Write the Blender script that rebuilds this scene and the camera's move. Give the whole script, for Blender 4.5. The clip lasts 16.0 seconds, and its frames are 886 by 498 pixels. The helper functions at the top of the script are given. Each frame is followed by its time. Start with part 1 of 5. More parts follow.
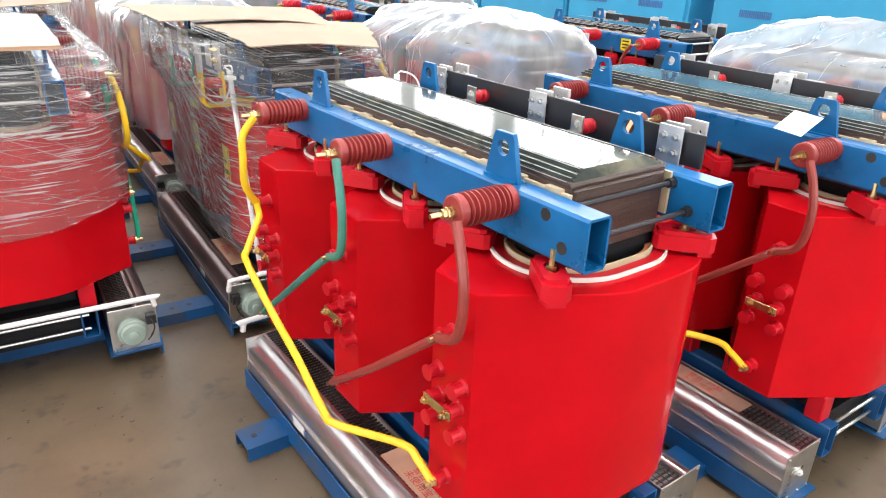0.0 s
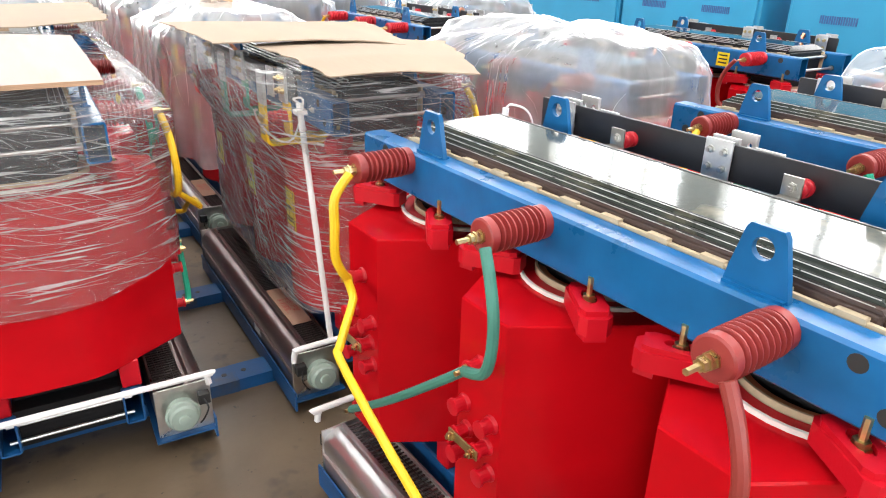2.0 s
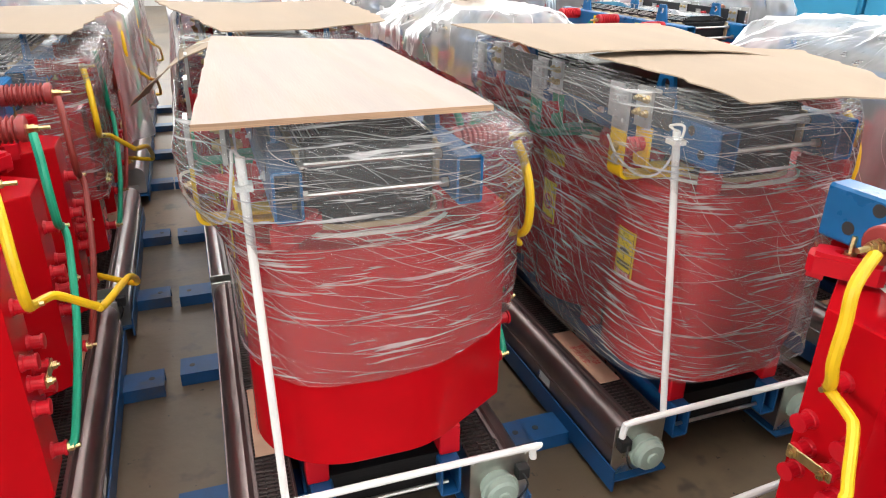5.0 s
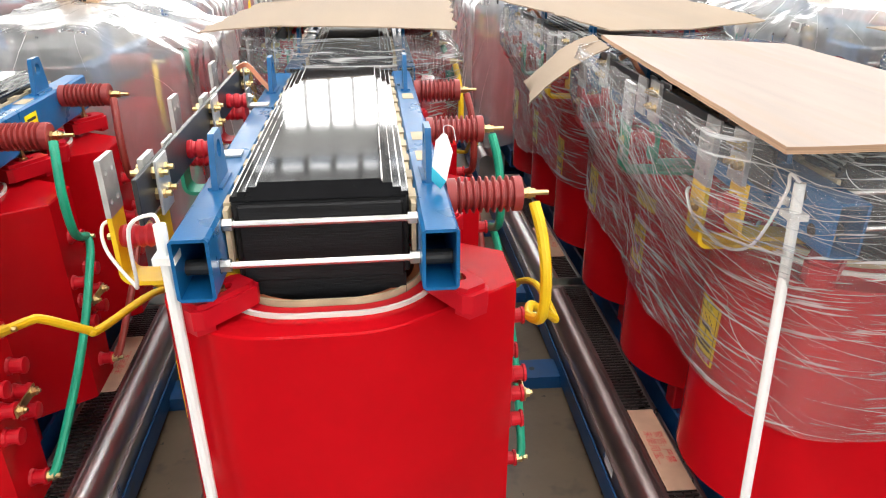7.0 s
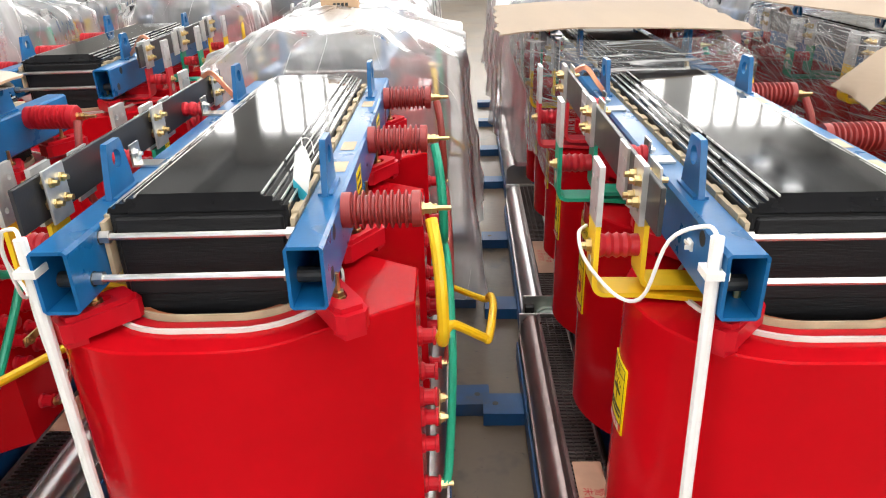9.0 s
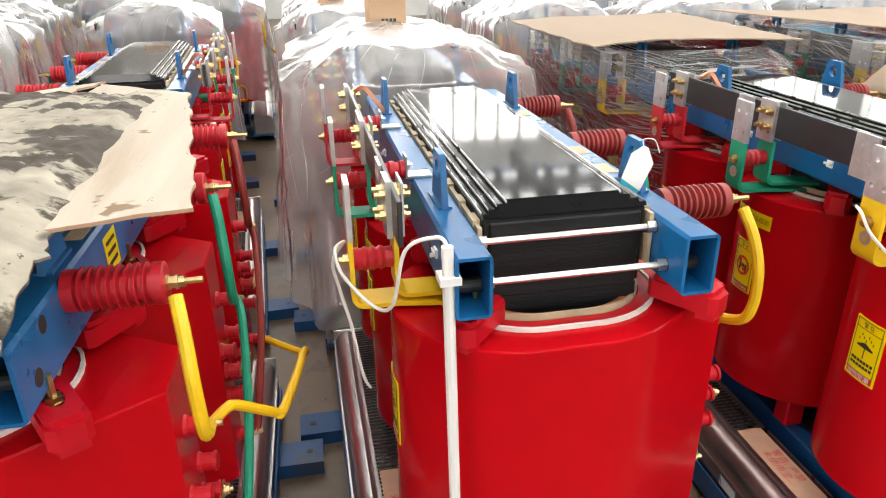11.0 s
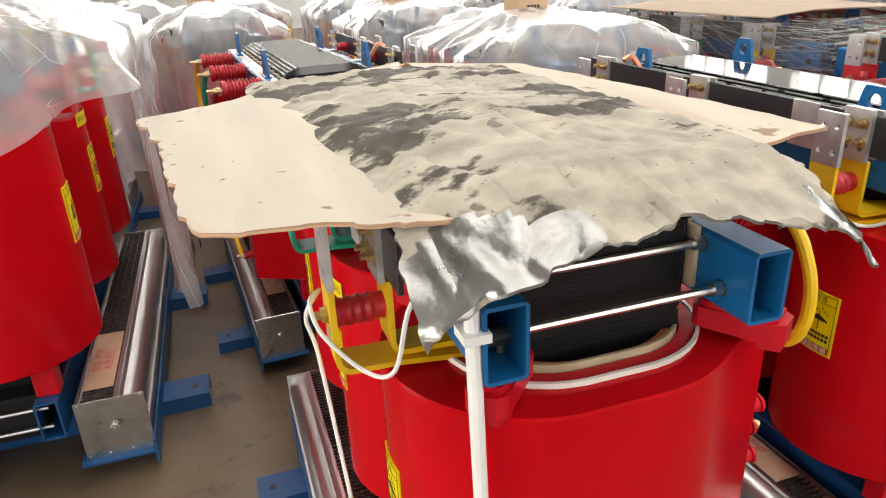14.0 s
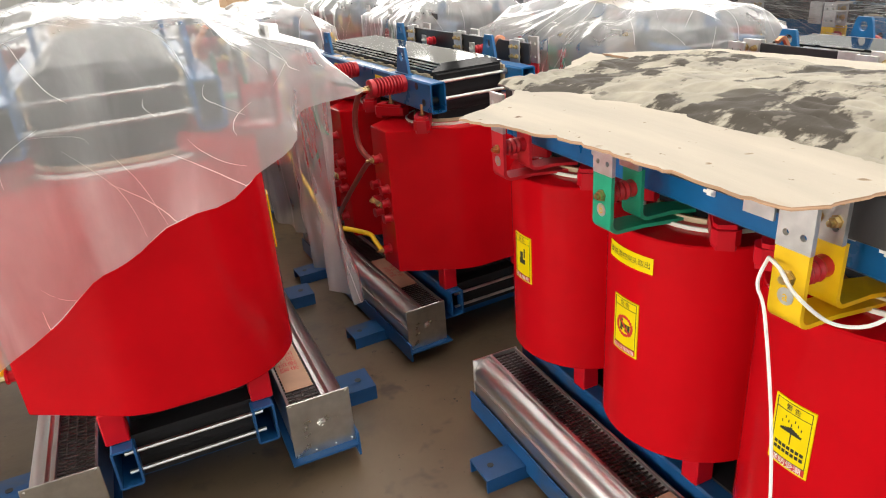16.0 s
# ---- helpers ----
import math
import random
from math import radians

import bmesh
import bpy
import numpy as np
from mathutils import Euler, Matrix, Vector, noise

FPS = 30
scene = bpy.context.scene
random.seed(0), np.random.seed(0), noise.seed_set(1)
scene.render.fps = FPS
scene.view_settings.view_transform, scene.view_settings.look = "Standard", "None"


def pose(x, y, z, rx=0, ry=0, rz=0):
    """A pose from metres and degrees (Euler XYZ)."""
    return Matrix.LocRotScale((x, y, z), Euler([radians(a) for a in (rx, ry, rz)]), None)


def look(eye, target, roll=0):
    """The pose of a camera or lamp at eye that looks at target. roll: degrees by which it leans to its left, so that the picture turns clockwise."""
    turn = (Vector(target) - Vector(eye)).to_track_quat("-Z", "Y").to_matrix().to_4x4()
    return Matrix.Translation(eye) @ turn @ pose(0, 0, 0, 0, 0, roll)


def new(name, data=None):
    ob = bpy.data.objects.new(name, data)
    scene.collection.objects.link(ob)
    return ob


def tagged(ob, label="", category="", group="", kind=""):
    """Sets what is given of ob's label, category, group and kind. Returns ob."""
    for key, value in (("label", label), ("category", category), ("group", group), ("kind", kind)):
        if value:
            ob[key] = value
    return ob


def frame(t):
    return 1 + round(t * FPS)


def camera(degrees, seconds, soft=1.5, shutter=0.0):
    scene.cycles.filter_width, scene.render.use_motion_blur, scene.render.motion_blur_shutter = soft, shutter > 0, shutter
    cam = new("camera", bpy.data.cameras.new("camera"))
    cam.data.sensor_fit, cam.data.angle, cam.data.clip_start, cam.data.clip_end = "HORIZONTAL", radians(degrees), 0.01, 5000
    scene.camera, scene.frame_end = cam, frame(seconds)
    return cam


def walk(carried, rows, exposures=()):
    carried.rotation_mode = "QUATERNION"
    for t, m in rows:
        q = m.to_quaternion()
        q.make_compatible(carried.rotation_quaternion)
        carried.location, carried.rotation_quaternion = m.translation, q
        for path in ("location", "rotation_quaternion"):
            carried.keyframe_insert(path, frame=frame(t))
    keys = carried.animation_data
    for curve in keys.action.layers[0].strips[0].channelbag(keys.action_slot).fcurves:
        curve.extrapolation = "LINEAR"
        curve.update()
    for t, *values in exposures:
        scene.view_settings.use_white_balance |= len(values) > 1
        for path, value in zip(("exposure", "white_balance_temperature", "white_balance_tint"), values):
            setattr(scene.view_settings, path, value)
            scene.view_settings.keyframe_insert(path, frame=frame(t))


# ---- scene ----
cam = camera(65.85, 16.0, soft=1.1)
PATH = [
    (0, (0.170, 0.249, 1.611), (1.184, 1.776, 0.811), 2.31),
    (0.5, (0.108, 0.411, 1.621), (1.118, 1.945, 0.829), 2.02),
    (1, (0.102, 0.523, 1.613), (1.106, 2.058, 0.816), 1.62),
    (1.5, (0.164, 0.701, 1.605), (1.152, 2.249, 0.813), 1.32),
    (2, (0.192, 0.845, 1.607), (1.158, 2.407, 0.815), 1.55),
    (2.5, (0.144, 1.017, 1.609), (1.089, 2.591, 0.818), 1.65),
    (3, (0.039, 1.161, 1.621), (0.980, 2.735, 0.824), 1.30),
    (3.5, (-0.011, 1.283, 1.608), (0.837, 2.901, 0.795), 0.66),
    (3.7, (-0.013, 1.332, 1.607), (0.766, 2.983, 0.791), 0.47),
    (6, (-0.579, 1.731, 1.588), (-0.113, 3.490, 0.758), 0.96),
    (6.5, (-0.763, 1.837, 1.594), (-0.564, 3.638, 0.746), -1.11),
    (7, (-0.923, 1.846, 1.607), (-0.753, 3.651, 0.764), -0.08),
    (7.5, (-1.150, 1.811, 1.605), (-1.000, 3.617, 0.761), -0.78),
    (8, (-1.323, 1.839, 1.576), (-1.347, 3.651, 0.730), -1.44),
    (8.5, (-1.507, 1.911, 1.596), (-1.586, 3.725, 0.756), -1.79),
    (9, (-1.652, 1.945, 1.599), (-1.733, 3.763, 0.769), -1.57),
    (9.5, (-1.892, 1.910, 1.598), (-1.909, 3.744, 0.801), -1.72),
    (10, (-2.097, 1.931, 1.587), (-2.075, 3.761, 0.781), -1.78),
    (10.2, (-2.188, 1.942, 1.600), (-2.123, 3.772, 0.796), -1.11),
    (12.3, (-3.028, 1.831, 1.617), (-2.469, 3.581, 0.826), -3.27),
    (12.5, (-3.093, 1.820, 1.605), (-2.535, 3.572, 0.817), -3.22),
    (13, (-3.319, 1.830, 1.593), (-2.768, 3.585, 0.807), -2.70),
    (13.5, (-3.519, 1.912, 1.578), (-2.969, 3.673, 0.804), -2.66),
    (14, (-3.695, 2.044, 1.553), (-3.157, 3.806, 0.776), -2.56),
    (14.5, (-3.925, 2.062, 1.590), (-3.344, 3.809, 0.808), -2.49),
    (15, (-4.157, 2.070, 1.614), (-3.499, 3.777, 0.807), -3.59),
    (15.5, (-4.382, 2.154, 1.607), (-3.646, 3.827, 0.795), -2.61),
    (16, (-4.518, 2.250, 1.627), (-3.809, 3.934, 0.812), -4.40),
]
walk(cam, [(t, look(eye, target, roll)) for t, eye, target, roll in PATH], [(0, 0.60, 6400, 10), (3.5, 0.42, 6500, 10), (6, 0.34, 6600, 10), (10, 0.38, 6700, 10), (12.5, 0.14, 6900, 10), (16, 0.16, 6950, 10)])

# ---- light ----
world = bpy.data.worlds.new("world")
scene.world = world
world.use_nodes = True
wn = world.node_tree.nodes
sky = wn.new("ShaderNodeTexSky")
sky.sky_type, sky.sun_disc = "NISHITA", False
sky.sun_elevation, sky.sun_rotation = radians(52), radians(200)
wn["Background"].inputs["Strength"].default_value = 0.15
world.node_tree.links.new(sky.outputs[0], wn["Background"].inputs["Color"])


def area(name, m, w, h, power, colour=(1.0, 0.98, 0.95)):
    data = bpy.data.lights.new(name, "AREA")
    data.shape, data.size, data.size_y, data.energy, data.color = "RECTANGLE", w, h, power, colour
    ob = new(name, data)
    ob.matrix_world = m
    return ob


X0, X1, Y0, Y1, HI = -13.0, 9.0, -6.0, 22.0, 7.0
SKYLIGHT, UNSEEN_WINDOW, CLERESTORY, WEST = 260.0, 95.0, 230.0, 340.0
# Strips stop short of the unseen roof's west end to keep it darker.
SKY_X0, SKY_X1 = -4.8, 7.5
y = Y0 + 1.5
while y < Y1:
    area("skylight", pose((SKY_X0 + SKY_X1) / 2, y, HI + 0.2), SKY_X1 - SKY_X0, 1.0, SKYLIGHT)
    y += 2.0
# South windows are added, unseen; unequal powers fit the lit fronts and floor.
for k in range(5):
    area("window_light", pose(X0 + 2.52 + k * 4.24, Y0 - 0.25, 3.0, 90), 3.4, 4.0, UNSEEN_WINDOW * (0.3, 0.3, 0.6, 1.8, 1.8)[k])
    area("clerestory_light", pose(X0 + 2.52 + k * 4.24, Y1 + 0.25, 5.0, -90), 3.4, 2.0, CLERESTORY)
for k in range(5):
    area("high_window_light", pose(X1 + 0.25, 1.5 + k * 4.0, 4.8, 90, 0, 90), 3.2, 2.4, CLERESTORY * 0.75)
# Unseen west windows, added to brighten the faces turned that way.
for k in range(4):
    area("side_window_light", pose(X0 - 0.25, -3.6 + k * 4.0, 3.0, 90, 0, -90), 3.2, 4.0, WEST)

# ---- materials ----


def nodes_of(name):
    m = bpy.data.materials.new(name)
    m.use_nodes = True
    return m, m.node_tree.nodes, m.node_tree.links, m.node_tree.nodes["Principled BSDF"]


def surface(name, colour, rough=0.5, metal=0.0, vary=0.12, scale=6.0, bump=0.05, bump_scale=180.0, spots=None, coat=0.0, stretch=(1, 1, 1), spot_scale=3.0, spot_from=0.55, spot_to=0.7, spec=0.5):
    """A surface with broad variation, fine grain, worn gloss and, if wanted, stains of another colour."""
    m, n, l, p = nodes_of(name)
    tc = n.new("ShaderNodeTexCoord")
    mp = n.new("ShaderNodeMapping")
    mp.inputs["Scale"].default_value = stretch
    l.new(tc.outputs["Object"], mp.inputs[0])
    big = n.new("ShaderNodeTexNoise")
    big.inputs["Scale"].default_value, big.inputs["Detail"].default_value = scale, 6
    l.new(mp.outputs[0], big.inputs["Vector"])
    rnd = n.new("ShaderNodeObjectInfo")
    ramp = n.new("ShaderNodeValToRGB")
    lo = tuple(c * (1 - vary) for c in colour) + (1,)
    hi = tuple(min(1, c * (1 + vary)) for c in colour) + (1,)
    ramp.color_ramp.elements[0].position, ramp.color_ramp.elements[1].position = 0.3, 0.7
    ramp.color_ramp.elements[0].color, ramp.color_ramp.elements[1].color = lo, hi
    l.new(big.outputs[0], ramp.inputs[0])
    out = ramp.outputs[0]
    if spots:
        sn = n.new("ShaderNodeTexNoise")
        sn.inputs["Scale"].default_value, sn.inputs["Detail"].default_value, sn.inputs["Roughness"].default_value = spot_scale, 9, 0.62
        l.new(mp.outputs[0], sn.inputs["Vector"])
        sr = n.new("ShaderNodeValToRGB")
        sr.color_ramp.elements[0].position, sr.color_ramp.elements[1].position = spot_from, spot_to
        l.new(sn.outputs[0], sr.inputs[0])
        mix = n.new("ShaderNodeMix")
        mix.data_type = "RGBA"
        l.new(sr.outputs[0], mix.inputs[0])
        l.new(out, mix.inputs[6])
        mix.inputs[7].default_value = (*spots, 1)
        out = mix.outputs[2]
    hs = n.new("ShaderNodeHueSaturation")
    mr = n.new("ShaderNodeMapRange")
    mr.inputs[3].default_value, mr.inputs[4].default_value = 0.93, 1.07
    l.new(rnd.outputs["Random"], mr.inputs[0])
    l.new(mr.outputs[0], hs.inputs["Value"])
    l.new(out, hs.inputs["Color"])
    l.new(hs.outputs[0], p.inputs["Base Color"])
    fine = n.new("ShaderNodeTexNoise")
    fine.inputs["Scale"].default_value, fine.inputs["Detail"].default_value = bump_scale, 4
    l.new(mp.outputs[0], fine.inputs["Vector"])
    rr = n.new("ShaderNodeMapRange")
    rr.inputs[3].default_value, rr.inputs[4].default_value = rough * 0.7, min(1, rough * 1.3)
    l.new(big.outputs[0], rr.inputs[0])
    l.new(rr.outputs[0], p.inputs["Roughness"])
    if bump:
        b = n.new("ShaderNodeBump")
        b.inputs["Strength"].default_value, b.inputs["Distance"].default_value = bump, 0.004
        l.new(fine.outputs[0], b.inputs["Height"])
        l.new(b.outputs[0], p.inputs["Normal"])
    p.inputs["Metallic"].default_value = metal
    p.inputs["Specular IOR Level"].default_value = spec
    p.inputs["Coat Weight"].default_value = coat
    p.inputs["Coat Roughness"].default_value = 0.12
    return m


RED = surface("red_resin", (0.485, 0.0038, 0.0085), 0.16, vary=0.08, scale=5, bump=0.03, bump_scale=14, spec=0.09)
RED_DARK = surface("red_moulding", (0.50, 0.004, 0.013), 0.40, vary=0.12, bump=0.06, spec=0.3)
BLUE = surface("blue_paint", (0.005, 0.105, 0.275), 0.3, vary=0.2, scale=9, bump=0.05, bump_scale=90, coat=0.06, spec=0.35)
BLUE_DARK = surface("blue_base_paint", (0.006, 0.066, 0.19), 0.42, vary=0.2, scale=9, bump=0.06, spots=(0.06, 0.06, 0.06), spot_from=0.62, spot_to=0.75)
BLACK = surface("black_varnish", (0.010, 0.010, 0.011), 0.06, vary=0.4, scale=3, bump=0.014, bump_scale=12, spots=(0.05, 0.05, 0.048), spot_scale=5.0, spot_from=0.56, spot_to=0.75, spec=0.30)
EDGE = surface("lamination_edge", (0.009, 0.009, 0.010), 0.45, vary=0.5, scale=4, bump=0.3, bump_scale=30, stretch=(1, 1, 14), spec=0.22)
RUSTY = surface("bare_lamination_edge", (0.055, 0.03, 0.022), 0.4, vary=0.4, scale=9, bump=0.4, bump_scale=30, stretch=(1, 1, 14))
GREY_CORE = surface("grey_lamination", (0.055, 0.063, 0.055), 0.09, metal=0.0, vary=0.5, scale=5, bump=0.10, bump_scale=16, spec=0.32, spots=(0.15, 0.14, 0.10), spot_scale=7.0, spot_from=0.5, spot_to=0.68)
STEEL = surface("zinc_steel", (0.62, 0.61, 0.58), 0.3, metal=1.0, vary=0.15, scale=20, bump=0.1)
DARK_STEEL = surface("dark_rod", (0.05, 0.05, 0.055), 0.4, metal=0.7, vary=0.2)
BRASS = surface("yellow_zinc_bolt", (0.62, 0.48, 0.24), 0.3, metal=1.0, vary=0.2, scale=40)
ALU = surface("brushed_aluminium", (0.60, 0.585, 0.58), 0.33, metal=1.0, vary=0.12, scale=4, bump=0.15, bump_scale=60, stretch=(1, 0.05, 1))
FILM_ALU = surface("filmed_aluminium", (0.30, 0.235, 0.225), 0.3, metal=0.9, vary=0.2, scale=5, bump=0.1, bump_scale=40)
TIN = surface("tinned_bar", (0.66, 0.66, 0.65), 0.35, metal=0.75, vary=0.12, scale=30, bump=0.12, bump_scale=160)
INSUL = surface("brown_red_insulator", (0.27, 0.030, 0.026), 0.42, vary=0.12, scale=15, bump=0.04)
INSUL_RED = surface("red_insulator", (0.50, 0.012, 0.022), 0.42, vary=0.12, scale=15, bump=0.04)
WHITE = surface("white_plastic", (0.80, 0.79, 0.76), 0.4, vary=0.05, bump=0.03, spots=(0.5, 0.48, 0.44), spot_from=0.66, spot_to=0.8)
RING = surface("white_insulation", (0.74, 0.71, 0.66), 0.6, vary=0.1)
COPPERY = surface("brown_winding", (0.42, 0.13, 0.05), 0.45, vary=0.25, scale=20)
# Pale metal that brightens the sheared sheet edges like a highlight.
RAW_EDGE_GLINT = surface("sheet_edge_glint", (0.55, 0.55, 0.52), 0.3, metal=0.5, vary=0.4, scale=20, bump=0.2)
CREAM = surface("cream_spacer", (0.50, 0.40, 0.26), 0.65, vary=0.15, scale=15)
YELLOW = surface("yellow_sleeve", (0.80, 0.50, 0.012), 0.4, vary=0.08, scale=20)
GREEN_DULL = surface("dull_green_sleeve", (0.045, 0.19, 0.14), 0.5, vary=0.12, scale=20)
GREEN = surface("green_sleeve", (0.006, 0.30, 0.17), 0.4, vary=0.1, scale=20)
BROWN = surface("brown_sleeve", (0.25, 0.032, 0.024), 0.4, vary=0.1, scale=20)
PHASE_RED = surface("red_paint_bar", (0.55, 0.02, 0.03), 0.4, vary=0.1)
BUS = surface("black_bar", (0.022, 0.022, 0.024), 0.35, vary=0.2, scale=8)
COPPER = surface("copper_strap", (0.75, 0.33, 0.20), 0.3, metal=1.0, vary=0.15)
MOTOR = surface("grey_green_motor", (0.30, 0.37, 0.31), 0.45, vary=0.1)
MESH = surface("dark_grille", (0.09, 0.075, 0.07), 0.45, metal=0.8, vary=0.2)
STICKER = surface("yellow_sticker", (0.86, 0.66, 0.0), 0.4, vary=0.04, bump=0.0)
INK = surface("black_ink", (0.02, 0.02, 0.02), 0.5, vary=0.05, bump=0.0)
INK_RED = surface("red_ink", (0.60, 0.02, 0.03), 0.5, vary=0.05, bump=0.0)
INK_WHITE = surface("white_ink", (0.85, 0.85, 0.82), 0.5, vary=0.03, bump=0.0)
INK_BLUE = surface("blue_ink", (0.05, 0.12, 0.30), 0.5, vary=0.05, bump=0.0)
CARD = surface("cardboard", (0.33, 0.248, 0.175), 0.85, vary=0.1, scale=5, bump=0.15, bump_scale=60, stretch=(1, 0.15, 1))
CARTON = surface("carton_board", (0.50, 0.33, 0.20), 0.8, vary=0.08, scale=6, bump=0.1)
LABEL_CARD = surface("printed_card", (0.55, 0.33, 0.22), 0.7, vary=0.12, scale=14)
PLY = surface("plywood_face", (0.35, 0.285, 0.245), 0.65, vary=0.13, scale=3.0, bump=0.15, bump_scale=40, stretch=(5, 0.5, 1), spots=(0.36, 0.26, 0.19), spot_scale=1.6, spot_from=0.5, spot_to=0.75)
PLY_EDGE = surface("plywood_edge", (0.42, 0.26, 0.16), 0.8, vary=0.4, scale=6, stretch=(0.3, 0.3, 60))
PALE_PLY = surface("pale_ply", (0.46, 0.405, 0.325), 0.75, vary=0.14, scale=2.5, bump=0.2, bump_scale=40, stretch=(5, 0.6, 1), spots=(0.40, 0.31, 0.22), spot_scale=2.0, spot_from=0.55, spot_to=0.75)
TARP = surface("dirty_foil_sheet", (0.345, 0.312, 0.25), 0.7, vary=0.3, scale=12, bump=0.8, bump_scale=22, spec=0.25, spots=(0.062, 0.052, 0.040), spot_scale=3.4, spot_from=0.53, spot_to=0.56, stretch=(1, 1.5, 1))
FOIL = surface("foil", (0.35, 0.345, 0.33), 0.30, metal=0.9, vary=0.35, scale=10, bump=0.8, bump_scale=25)
FLOOR = surface("worn_concrete", (0.122, 0.088, 0.055), 0.36, vary=0.4, scale=1.2, bump=0.25, bump_scale=30, spots=(0.05, 0.04, 0.03), spot_scale=1.3, spot_from=0.54, spot_to=0.74)


def speckle(m, scale, lo, hi, colour):
    """Adds small dark specks to a surface's colour."""
    n, l = m.node_tree.nodes, m.node_tree.links
    p = n["Principled BSDF"]
    old = p.inputs["Base Color"].links[0].from_socket
    tc = n.new("ShaderNodeTexCoord")
    t = n.new("ShaderNodeTexNoise")
    t.inputs["Scale"].default_value, t.inputs["Detail"].default_value, t.inputs["Roughness"].default_value = scale, 3, 0.7
    l.new(tc.outputs["Object"], t.inputs["Vector"])
    r = n.new("ShaderNodeMapRange")
    r.inputs[1].default_value, r.inputs[2].default_value = lo, hi
    l.new(t.outputs[0], r.inputs[0])
    mix = n.new("ShaderNodeMix")
    mix.data_type = "RGBA"
    mix.inputs[7].default_value = (*colour, 1)
    l.new(r.outputs[0], mix.inputs[0])
    l.new(old, mix.inputs[6])
    l.new(mix.outputs[2], p.inputs["Base Color"])


speckle(FLOOR, 16.0, 0.66, 0.70, (0.035, 0.028, 0.022))
speckle(FLOOR, 5.0, 0.58, 0.70, (0.06, 0.048, 0.036))
speckle(TARP, 3.2, 0.61, 0.63, (0.10, 0.088, 0.07))
speckle(TARP, 14.0, 0.64, 0.68, (0.17, 0.15, 0.125))
speckle(TARP, 45.0, 0.68, 0.72, (0.12, 0.105, 0.085))
speckle(PALE_PLY, 9.0, 0.66, 0.69, (0.25, 0.17, 0.10))
speckle(PALE_PLY, 30.0, 0.68, 0.72, (0.16, 0.10, 0.06))
speckle(PLY, 7.0, 0.70, 0.72, (0.32, 0.19, 0.12))
WALL_BLUE = surface("blue_cabinet_paint", (0.03, 0.30, 0.52), 0.4, vary=0.06, scale=2)
WALL = surface("pale_wall", (0.62, 0.62, 0.60), 0.8, vary=0.08, scale=1.5)
ROOF = surface("roof_sheet", (0.20, 0.21, 0.21), 0.6, vary=0.08, scale=2)


def film_material(name, veil, streak, scale, stretch, turn=(0, 0, 0), lo=0.5, hi=0.72, tint=(0.88, 0.88, 0.87), strength=0.6, ior=1.25, gloss=0.10):
    """Thin clear plastic: see-through, glossy, with a milky veil and stretched streaks painting glints on wrinkles."""
    m, n, l, p = nodes_of(name)
    outp = n["Material Output"]
    tc = n.new("ShaderNodeTexCoord")
    mp = n.new("ShaderNodeMapping")
    mp.inputs["Scale"].default_value = stretch
    mp.inputs["Rotation"].default_value = [radians(a) for a in turn]
    l.new(tc.outputs["Object"], mp.inputs[0])
    w = n.new("ShaderNodeTexNoise")
    w.inputs["Scale"].default_value, w.inputs["Detail"].default_value, w.inputs["Distortion"].default_value = scale, 6, 0.6
    l.new(mp.outputs[0], w.inputs["Vector"])
    big = n.new("ShaderNodeTexNoise")
    big.inputs["Scale"].default_value, big.inputs["Detail"].default_value = 4.0, 4
    l.new(tc.outputs["Object"], big.inputs["Vector"])
    r = n.new("ShaderNodeMapRange")
    r.inputs[1].default_value, r.inputs[2].default_value = lo, hi
    l.new(w.outputs[0], r.inputs[0])
    rb = n.new("ShaderNodeMapRange")
    rb.inputs[1].default_value, rb.inputs[2].default_value = 0.35, 0.68
    rb.inputs[3].default_value, rb.inputs[4].default_value = 0.15, 1.0
    l.new(big.outputs[0], rb.inputs[0])
    mul = n.new("ShaderNodeMath")
    mul.operation = "MULTIPLY"
    l.new(r.outputs[0], mul.inputs[0])
    l.new(rb.outputs[0], mul.inputs[1])
    fac = n.new("ShaderNodeMapRange")
    fac.inputs[3].default_value, fac.inputs[4].default_value = veil, streak
    l.new(mul.outputs[0], fac.inputs[0])
    p.inputs["Base Color"].default_value = (*tint, 1)
    p.inputs["Roughness"].default_value = 0.25
    b = n.new("ShaderNodeBump")
    b.inputs["Strength"].default_value, b.inputs["Distance"].default_value = strength, 0.02
    l.new(w.outputs[0], b.inputs["Height"])
    l.new(b.outputs[0], p.inputs["Normal"])
    tr = n.new("ShaderNodeBsdfTransparent")
    tl = n.new("ShaderNodeBsdfTranslucent")
    tl.inputs[0].default_value = (*tint, 1)
    half = n.new("ShaderNodeMixShader")
    half.inputs[0].default_value = 0.4
    l.new(p.outputs[0], half.inputs[1])
    l.new(tl.outputs[0], half.inputs[2])
    mix = n.new("ShaderNodeMixShader")
    l.new(fac.outputs[0], mix.inputs[0])
    l.new(tr.outputs[0], mix.inputs[1])
    l.new(half.outputs[0], mix.inputs[2])
    gl = n.new("ShaderNodeBsdfGlossy")
    gl.inputs["Roughness"].default_value = gloss
    l.new(b.outputs[0], gl.inputs["Normal"])
    fr = n.new("ShaderNodeFresnel")
    fr.inputs[0].default_value = ior
    l.new(b.outputs[0], fr.inputs["Normal"])
    top = n.new("ShaderNodeMixShader")
    l.new(fr.outputs[0], top.inputs[0])
    l.new(mix.outputs[0], top.inputs[1])
    l.new(gl.outputs[0], top.inputs[2])
    l.new(top.outputs[0], outp.inputs[0])
    return m


